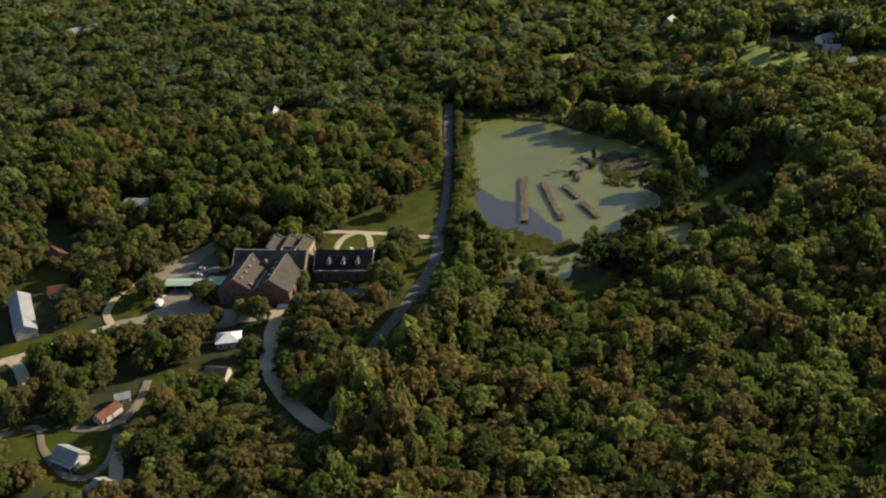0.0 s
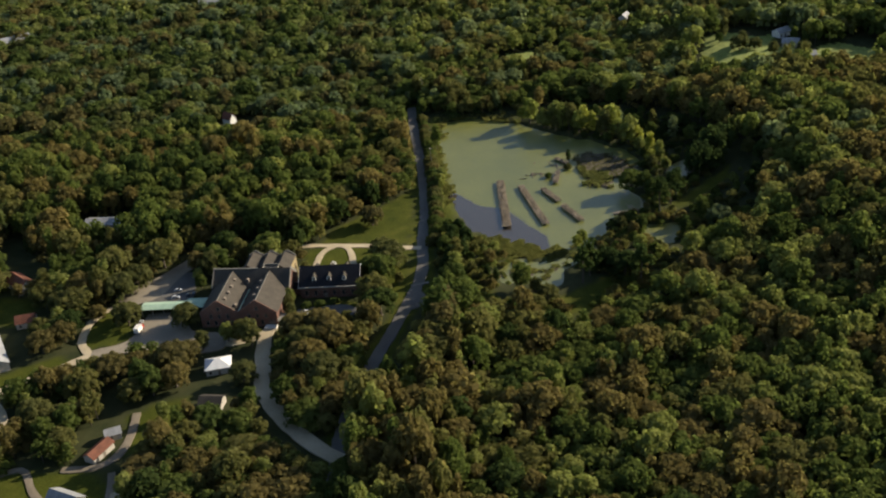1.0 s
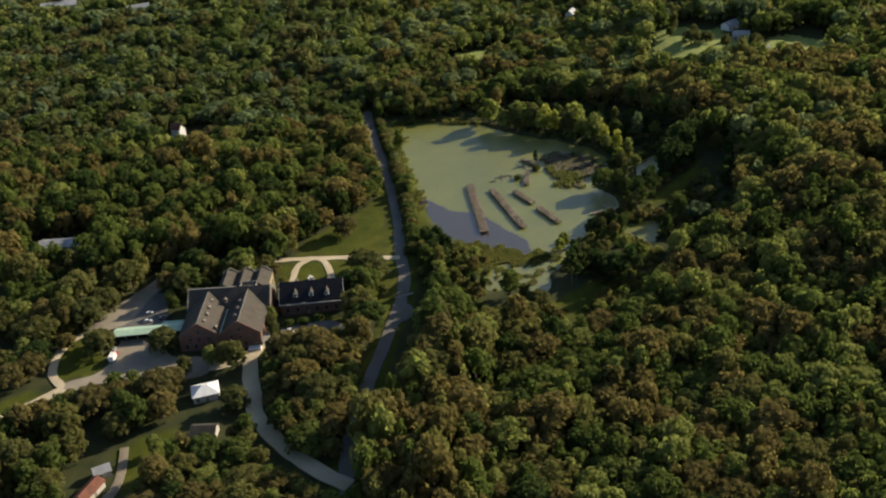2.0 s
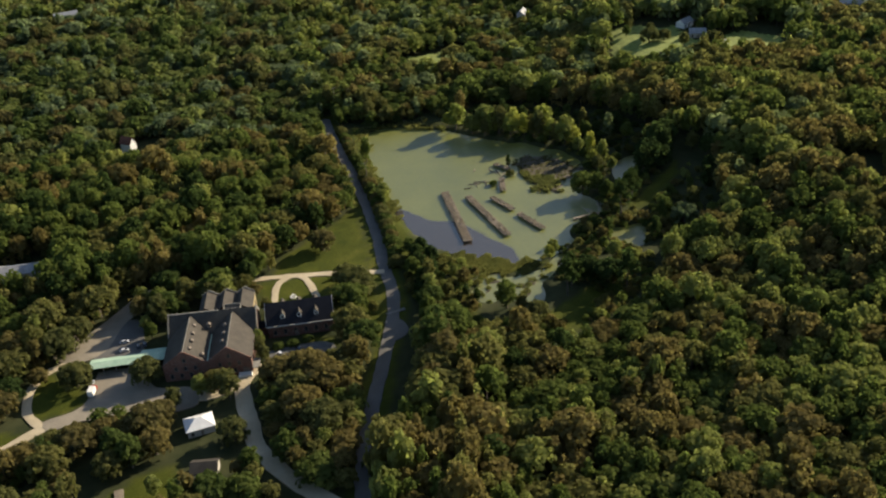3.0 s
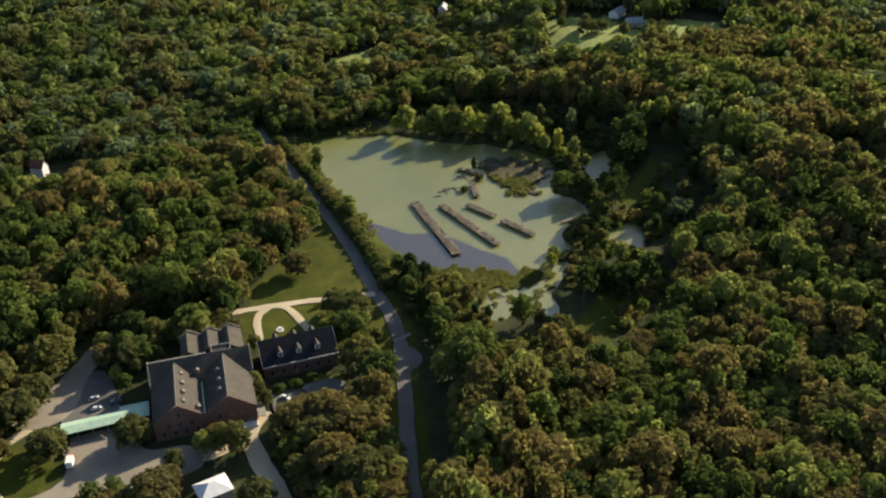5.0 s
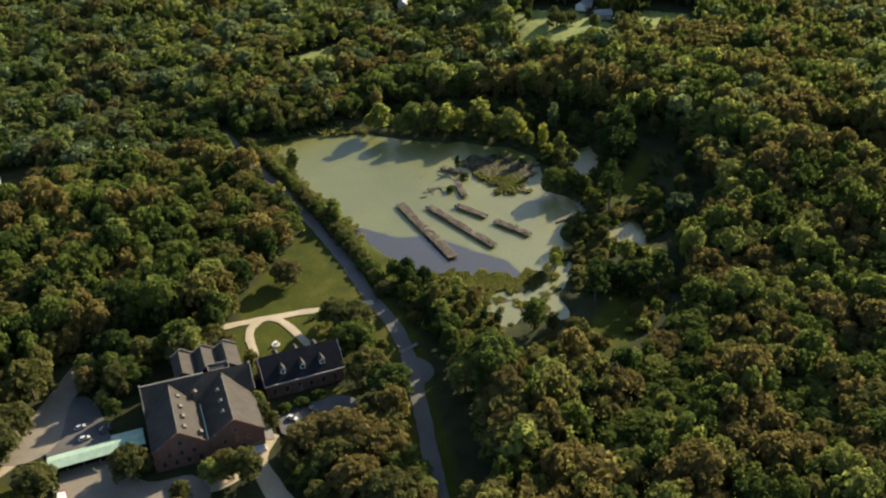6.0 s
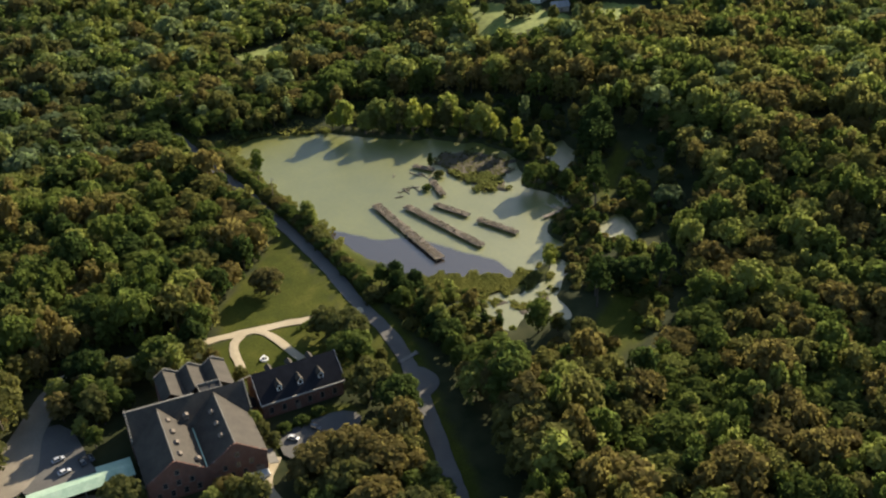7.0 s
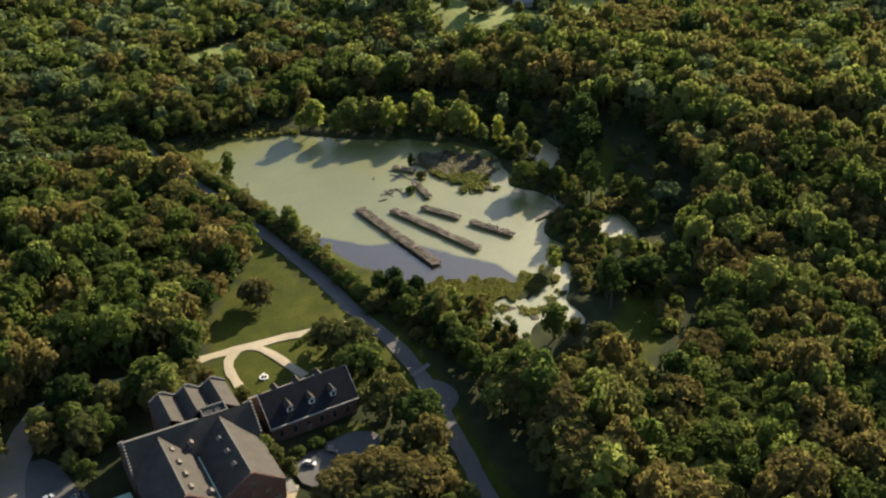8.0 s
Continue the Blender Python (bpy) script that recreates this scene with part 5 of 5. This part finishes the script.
# ---- vehicles ----
def car_meshes():
    prof = [(-2.15, 0.35), (-2.2, 0.75), (-2.0, 0.95), (-1.2, 1.0), (0.9, 1.0), (1.9, 0.85), (2.15, 0.7), (2.15, 0.35)]
    body = Shape().prism([(x, -0.85, z) for x, z in prof], (0, 1.7, 0)).mesh("body")
    bm = bmesh.new()
    bm.from_mesh(body)
    bmesh.ops.bevel(bm, geom=bm.edges[:], offset=0.08, segments=2, affect="EDGES")
    bm.to_mesh(body)
    bm.free()
    cab = Shape().add([(-1.7, -0.8, 0.98), (1.05, -0.8, 0.98), (1.05, 0.8, 0.98), (-1.7, 0.8, 0.98), (-1.25, -0.62, 1.44), (0.35, -0.62, 1.44), (0.35, 0.62, 1.44), (-1.25, 0.62, 1.44)],
                      [(0, 3, 2, 1), (0, 1, 5, 4), (1, 2, 6, 5), (2, 3, 7, 6), (3, 0, 4, 7), (4, 5, 6, 7)]).mesh("cabin", GLASS)
    top = Shape().box(-1.28, 0.38, -0.64, 0.64, 1.444, 1.5).mesh("roof_panel")
    wheel = Shape().tube((0, -0.11, 0), (0, 0.11, 0), 0.33, 0.33, 14).mesh("wheel", RUBBER)
    rim = Shape().tube((0, -0.125, 0), (0, 0.125, 0), 0.2, 0.2, 10).mesh("rim", METAL)
    lamp = Shape().box(-0.05, 0.05, -0.18, 0.18, -0.08, 0.08).mesh("headlight", GLASS)
    return body, cab, top, wheel, rim, lamp


CAR_BODY, CAR_CAB, CAR_TOP, CAR_WHEEL, CAR_RIM, CAR_LAMP = car_meshes()


def car(x, y, turn, paint, label, z=GROUND_Z + 0.46):
    ob = thing("car", x, y, z, turn, label, "car", "parked cars")
    ob.matrix_basis = ob.matrix_basis @ Matrix.Scale(0.8, 4)
    for name, mesh in (("body", CAR_BODY), ("roof_panel", CAR_TOP)):
        own = mesh.copy()
        own.materials.append(paint)
        part_at(name, own, ob, Matrix())
    part_at("cabin", CAR_CAB, ob, Matrix(), "dark glazed cabin")
    for px in (-1.35, 1.35):
        for py in (-0.78, 0.78):
            w = part_at("wheel", CAR_WHEEL, ob, pose(px, py, 0.33))
            part_at("rim", CAR_RIM, w, Matrix())
    for py in (-0.6, 0.6):
        part_at("headlight", CAR_LAMP, ob, pose(2.14, py, 0.68))


PAINT_WHITE, PAINT_SILVER = car_paint("white_car_paint", (0.75, 0.75, 0.74)), car_paint("silver_car_paint", (0.45, 0.47, 0.5))
PAINT_DARK, PAINT_RED = car_paint("dark_car_paint", (0.03, 0.035, 0.04)), car_paint("red_car_paint", (0.35, 0.04, 0.03))
car(-106.2, 325.0, 8, PAINT_SILVER, "silver car parked in the gravel lot")
car(-106.0, 319.3, 5, PAINT_WHITE, "white car parked in the gravel lot")
car(-49.5, 298.3, -50, PAINT_WHITE, "white car parked below the annex")
car(-42.5, 299.0, -60, PAINT_DARK, "dark car parked below the annex")
car(-116.8, 301.8, 80, PAINT_SILVER, "silver car parked in the shell yard")
car(-101.0, 320.5, 95, PAINT_DARK, "dark car parked beside the mint-roofed shed")
car(-98.6, 321.0, 92, PAINT_DARK, "dark car parked beside the mint-roofed shed")


def pickup(x, y, turn):
    """A box van."""
    ob = thing("van", x, y, GROUND_Z + 0.455, turn, "white box van parked in the shell yard", "van", "parked cars")
    part("cargo_box", Shape().box(-2.7, 0.9, -1.0, 1.0, 0.6, 2.7), WHITE, ob)
    part("cab", Shape().prism([(0.92, -0.95, 0.5), (2.6, -0.95, 0.5), (2.6, -0.95, 1.2), (2.1, -0.95, 2.1), (0.92, -0.95, 2.1)], (0, 1.9, 0)), PAINT_RED, ob, "red driver's cab")
    part("windscreen", Shape().prism([(2.55, -0.8, 1.32), (2.62, -0.8, 1.32), (2.2, -0.8, 2.02), (2.13, -0.8, 2.02)], (0, 1.6, 0)), GLASS, ob)
    for px in (-1.7, 1.7):
        for py in (-0.85, 0.85):
            w = part_at("wheel", CAR_WHEEL, ob, pose(px, py, 0.33))
            part_at("rim", CAR_RIM, w, Matrix())


pickup(-116.0, 296.0, 78)


# ---- on the water ----
def nest_platform(x0, y0, x1, y1, width, label, seed):
    """A long raft of sticks on posts."""
    r = random.Random(seed)
    d = Vector((x1 - x0, y1 - y0))
    length, turn = d.length, math.degrees(math.atan2(d.y, d.x))
    ob = thing("nesting_platform", x0, y0, 0, turn, label, "platform", "nesting platforms")
    for side in (-width / 2 + 0.25, width / 2 - 0.25):
        part("beam", Shape().box(0.0, length, side - 0.12, side + 0.12, 0.55, 0.8), TIMBER, ob)
    n = int(length // 4) + 1
    for i in range(n):
        for side in (-width / 2 + 0.25, width / 2 - 0.25):
            px = 0.2 + (length - 0.4) * i / max(1, n - 1)
            part("post", Shape().tube((px, side, -1.2), (px, side, 0.9), 0.13, 0.11, 6), TIMBER, ob)
    part("deck", Shape().box(-0.1, length + 0.1, -width / 2, width / 2, 0.804, 1.0), TIMBER, ob, "grey timber deck")
    s = Shape()
    for i in range(int(length * width * 2.6)):
        c = Vector((r.uniform(-0.1, length + 0.1), r.uniform(-width / 2, width / 2), 1.05 + abs(r.gauss(0, 0.17))))
        a = r.uniform(0, math.tau)
        v = Vector((math.cos(a), math.sin(a), r.uniform(-0.3, 0.45))) * r.uniform(0.4, 1.0)
        s.beam(c - v, c + v, r.uniform(0.06, 0.16), r.uniform(0.06, 0.14))
    for i in range(int(length * 0.9)):       # heaped nests
        c = Vector((r.uniform(0.4, length - 0.4), r.uniform(-width / 2 + 0.5, width / 2 - 0.5), 1.0))
        k = 7
        s.add([c + Vector((math.cos(j * math.tau / k) * r.uniform(0.4, 0.6), math.sin(j * math.tau / k) * r.uniform(0.4, 0.6), 0.0)) for j in range(k)] + [c + Vector((math.cos(j * math.tau / k) * 0.35, math.sin(j * math.tau / k) * 0.35, r.uniform(0.25, 0.4))) for j in range(k)] + [c + Vector((0, 0, 0.2))],
              [(j, (j + 1) % k, k + (j + 1) % k, k + j) for j in range(k)] + [(k + j, k + (j + 1) % k, 2 * k) for j in range(k)])
    b = part("stick_bed", s, STICK, ob, "tangled bed of pale sticks")
    tagged(b, kind="stuff")


nest_platform(35.6, 359.0, 36.2, 407.3, 3.7, "long nesting platform heaped with pale sticks", 1)
nest_platform(53.0, 358.4, 45.4, 399.6, 3.1, "long narrow nesting platform heaped with sticks", 2)
nest_platform(61.4, 380.2, 55.6, 394.8, 2.7, "short nesting platform heaped with sticks", 3)
nest_platform(69.0, 359.0, 62.8, 375.4, 2.7, "short nesting platform heaped with dark sticks", 4)
nest_platform(62.3, 399.6, 65.1, 412.4, 2.6, "small nesting platform heaped with pale sticks", 5)
nest_platform(66.0, 428.5, 71.0, 420.5, 2.4, "broken nesting platform beside a bare tree", 6)


def snag(x, y, size, seed, label, wood=None):
    """Driftwood: a few bare branches out of the water."""
    r = random.Random(seed)
    ob = thing("driftwood", x, y, 0, r.uniform(0, 360), label, "driftwood")
    s = Shape()
    for i in range(12):
        a = r.uniform(0, math.tau)
        b = Vector((r.uniform(-1, 1) * size * 1.6, r.uniform(-0.5, 0.5) * size, -0.3))
        s.tube(b, b + Vector((math.cos(a), math.sin(a) * 0.6, r.uniform(0.2, 0.9))) * size * r.uniform(0.6, 1.4), 0.14, 0.05, 5)
    s.tube((-2.2 * size, 0, 0.05), (2.2 * size, 0.3, 0.3), 0.22, 0.1, 6)
    part("branches", s, wood or TIMBER, ob)


snag(55.5, 413.0, 1.6, 11, "mat of grey driftwood on the pond")
snag(51.5, 412.0, 1.3, 12, "mat of grey driftwood on the pond")
snag(65.5, 420.0, 1.5, 13, "tangle of grey driftwood on the pond")
snag(68.0, 417.5, 1.4, 14, "tangle of grey driftwood on the pond")
snag(55.2, 426.0, 0.7, 1, "small snag standing out of the pond")
snag(47.5, 408.5, 0.9, 2, "grey driftwood afloat on the pond")
snag(52.5, 411.5, 1.3, 3, "grey driftwood afloat on the pond")
snag(57.0, 411.0, 1.5, 4, "tangle of grey driftwood on the pond")
snag(60.5, 410.5, 1.2, 5, "tangle of grey driftwood on the pond")
snag(63.0, 422.0, 1.4, 6, "tangle of grey driftwood on the pond")
snag(94.0, 366.5, 3.0, 7, "bleached fallen branches at the pond's edge", BLEACHED)
snag(98.0, 369.5, 2.6, 8, "bleached fallen branches at the pond's edge", BLEACHED)
snag(96.0, 362.6, 2.6, 9, "bleached fallen branches at the pond's edge", BLEACHED)
tree("tall", "dark", 72.0, 425.0, 0.4, "standing in the pond", "", -0.4)
tree("shrub", "olive", 70.5, 415.5, 0.9, "on a mud bank", "", 0.0)
tree("shrub", "green", 60.0, 408.0, 0.8, "on a mud bank", "", 0.0)


def boardwalk():
    ob = thing("boardwalk", 84.0, 363.0, 0, 4, "weathered plank boardwalk over the pond's edge", "boardwalk")
    for i in range(28):
        part("plank", Shape().box(0.6 * i, 0.6 * i + 0.5, -0.8 + 0.05 * (i % 3), 0.8 + 0.04 * (i % 2), 0.75, 0.83), TIMBER, ob)
    for py in (-0.6, 0.6):
        part("stringer", Shape().box(0, 16.8, py - 0.08, py + 0.08, 0.55, 0.746), TIMBER, ob)
    for i in range(6):
        for py in (-0.6, 0.6):
            part("post", Shape().tube((3.2 * i + 0.3, py, -1.2), (3.2 * i + 0.3, py, 0.6), 0.1, 0.1, 6), TIMBER, ob)


boardwalk()


def mound(name, poly, top, material, label, seed):
    """A low mud bank with a soft edge."""
    xs = [p[0] for p in poly]
    ys = [p[1] for p in poly]
    ob = sheet(name, np.arange(min(xs) - 4, max(xs) + 5, 0.8), np.arange(min(ys) - 4, max(ys) + 5, 0.8),
               lambda a, b: -0.5 + (top + 0.5) * smooth(signed(a, b, poly) + ragged(a, b, 1.6, 7, seed), -2.5, 2.0) + ragged(a, b, 0.15, 2.5, seed + 1), material)
    return tagged(ob, label, "mud bank", kind="structure")


def reeds(name, poly, count, height, material, label, seed, base):
    """Blades in tufts over a patch."""
    g = np.random.default_rng(seed)
    xs = g.uniform(min(p[0] for p in poly) - 2, max(p[0] for p in poly) + 2, count * 4)
    ys = g.uniform(min(p[1] for p in poly) - 2, max(p[1] for p in poly) + 2, count * 4)
    dens = signed(xs, ys, poly) + ragged(xs, ys, 2.5, 9, seed + 2)
    sel = np.flatnonzero(dens > -0.5)[:count]
    c = np.stack([xs[sel], ys[sel], np.full(len(sel), base)], -1)
    a = g.uniform(0, math.tau, len(sel))
    d = np.stack([np.cos(a), np.sin(a), np.zeros(len(sel))], -1)
    h = height * g.uniform(0.5, 1.3, (len(sel), 1))
    lean = np.stack([np.cos(a * 3), np.sin(a * 3), np.full(len(sel), 1.6)], -1)
    v = np.stack([c - d * 0.28, c + d * 0.28, c + d * 0.5 + unit(lean) * h * 0.9, c - d * 0.35 + unit(lean) * h], 1).reshape(-1, 3)
    ob = new(name, bulk_mesh(name, v, np.arange(len(v)).reshape(-1, 4), [material]))
    return tagged(ob, label, "reeds", kind="stuff")


ISLAND = [(76, 428), (85, 433), (97, 423), (103, 411), (92, 400), (86, 391.5), (80, 393.5), (75.5, 417)]
for k, (mx, my, ma, mb, mt) in enumerate(((50.0, 318.8, 4.2, 1.6, 0.35), (42.0, 317.2, 3.4, 1.3, 0.9), (37.5, 324.6, 3.0, 1.2, -0.3), (47.5, 312.0, 2.6, 1.2, 1.2), (31.5, 318.5, 2.2, 1.4, 0.6), (57.5, 323.6, 2.4, 0.9, 0.2))):
    spit = [(mx + ma * math.cos(a) * math.cos(mt) - mb * math.sin(a) * math.sin(mt), my + ma * math.cos(a) * math.sin(mt) + mb * math.sin(a) * math.cos(mt)) for a in [i * math.tau / 10 for i in range(10)]]
    mound("mud_spit", spit, 0.25, MUD, "low muddy spit in the inlet", 60 + k)
    reeds("reeds", spit, 160, 0.5, REED, "olive reeds on a muddy spit", 70 + k, 0.1)
mound("mud_island", ISLAND, 0.5, MUD, "low mud island in the pond", 21)
reeds("reeds", ISLAND, 1800, 0.5, DRY_REED, "sparse brown reeds on a mud island", 22, 0.3)
reeds("reeds", [(79, 394), (86, 392), (91, 400), (84, 408), (76, 415)], 1400, 0.9, REED, "olive reeds along an island's edge", 23, 0.3)
reeds("reeds", MARSH, 9000, 0.55, REED, "olive-green reeds on a marshy bank", 25, 0.3)
reeds("reeds", [(8, 372), (12, 398), (9, 421), (8, 454), (10, 488), (6, 488), (4, 454), (4, 421), (6, 398), (4, 372)], 4500, 0.8, REED, "rough grass along the pond bank", 26, 0.9)
reeds("reeds", [(10, 490), (30, 492), (52, 478), (56, 484), (32, 499), (8, 497)], 1500, 1.2, REED, "reeds along the far pond edge", 27, 0.6)


# ---- small things outdoors ----
def utility_pole(x, y, turn, height):
    ob = thing("utility_pole", x, y, GROUND_Z, turn, "tall wooden utility pole beside the lane", "pole", "utility poles")
    part("pole", Shape().tube((0, 0, -0.5), (0, 0, height), 0.2, 0.13, 8), TIMBER, ob)
    part("crossarm", Shape().box(-1.2, 1.2, -0.16, -0.04, height - 1.0, height - 0.8), TIMBER, ob)
    for px in (-1.05, 0.0, 1.05):
        part("insulator", Shape().tube((px, -0.1, height - 0.8), (px, -0.1, height - 0.5), 0.07, 0.05, 6), WHITE, ob)


utility_pole(3.2, 429.0, 10, 11.0)
utility_pole(0.5, 522.0, 10, 15.0)


def fountain():
    ob = thing("fountain", -41.3, 337.0, GROUND_Z, 0, "round white stone fountain on the lawn", "fountain")
    s = Shape()
    k = 24
    ring = [(1.3, 0.0), (1.3, 0.5), (0.9, 0.5), (0.9, 0.1)]
    vs = [(math.cos(i * math.tau / k) * a, math.sin(i * math.tau / k) * a, z) for i in range(k) for a, z in ring]
    s.add(vs, [(4 * i + j, 4 * ((i + 1) % k) + j, 4 * ((i + 1) % k) + (j + 1) % 4, 4 * i + (j + 1) % 4) for i in range(k) for j in range(4)])
    part("basin", s, WHITE, ob, "white stone basin")
    part("pedestal", Shape().tube((0, 0, 0), (0, 0, 1.2), 0.3, 0.2, 12), WHITE, ob)
    part("bowl", Shape().tube((0, 0, 1.2), (0, 0, 1.45), 0.2, 0.5, 16), WHITE, ob)
    part("floor", Shape().tube((0, 0, 0.0), (0, 0, 0.2), 0.89, 0.89, 24), DARK, ob, "dark water")


fountain()


def sun_band():
    # Added pale slab that stands in for a band of sunlight on the lane.
    ob = thing("culvert_slab", -4.2, 313.6, GROUND_Z, 14, "pale slab standing in for a sunlit band across the lane", "slab")
    part("slab", Shape().box(-3.6, 3.6, -0.7, 0.7, 0.1, 0.36), COPING, ob)
    for px in (-3.75, 3.6):
        part("slab_edge", Shape().box(px, px + 0.15, -0.9, 0.9, 0.0, 0.6), COPING, ob)


sun_band()


def hedge(x0, y0, x1, y1, label):
    pts = smooth_line([(x0, y0), (x1, y1)], 1.5)
    puffs = np.array([(p.x, p.y, GROUND_Z + 0.7, 0.9) for p in pts])
    v, q = sprays(puffs, 60 * len(pts), 0.3, 3)
    return tagged(new("hedge", bulk_mesh("hedge", v, q, [LEAF["green"]])), label, "hedge")


hedge(-26.0, 345.0, -16.0, 349.0, "low clipped hedge along the drive")
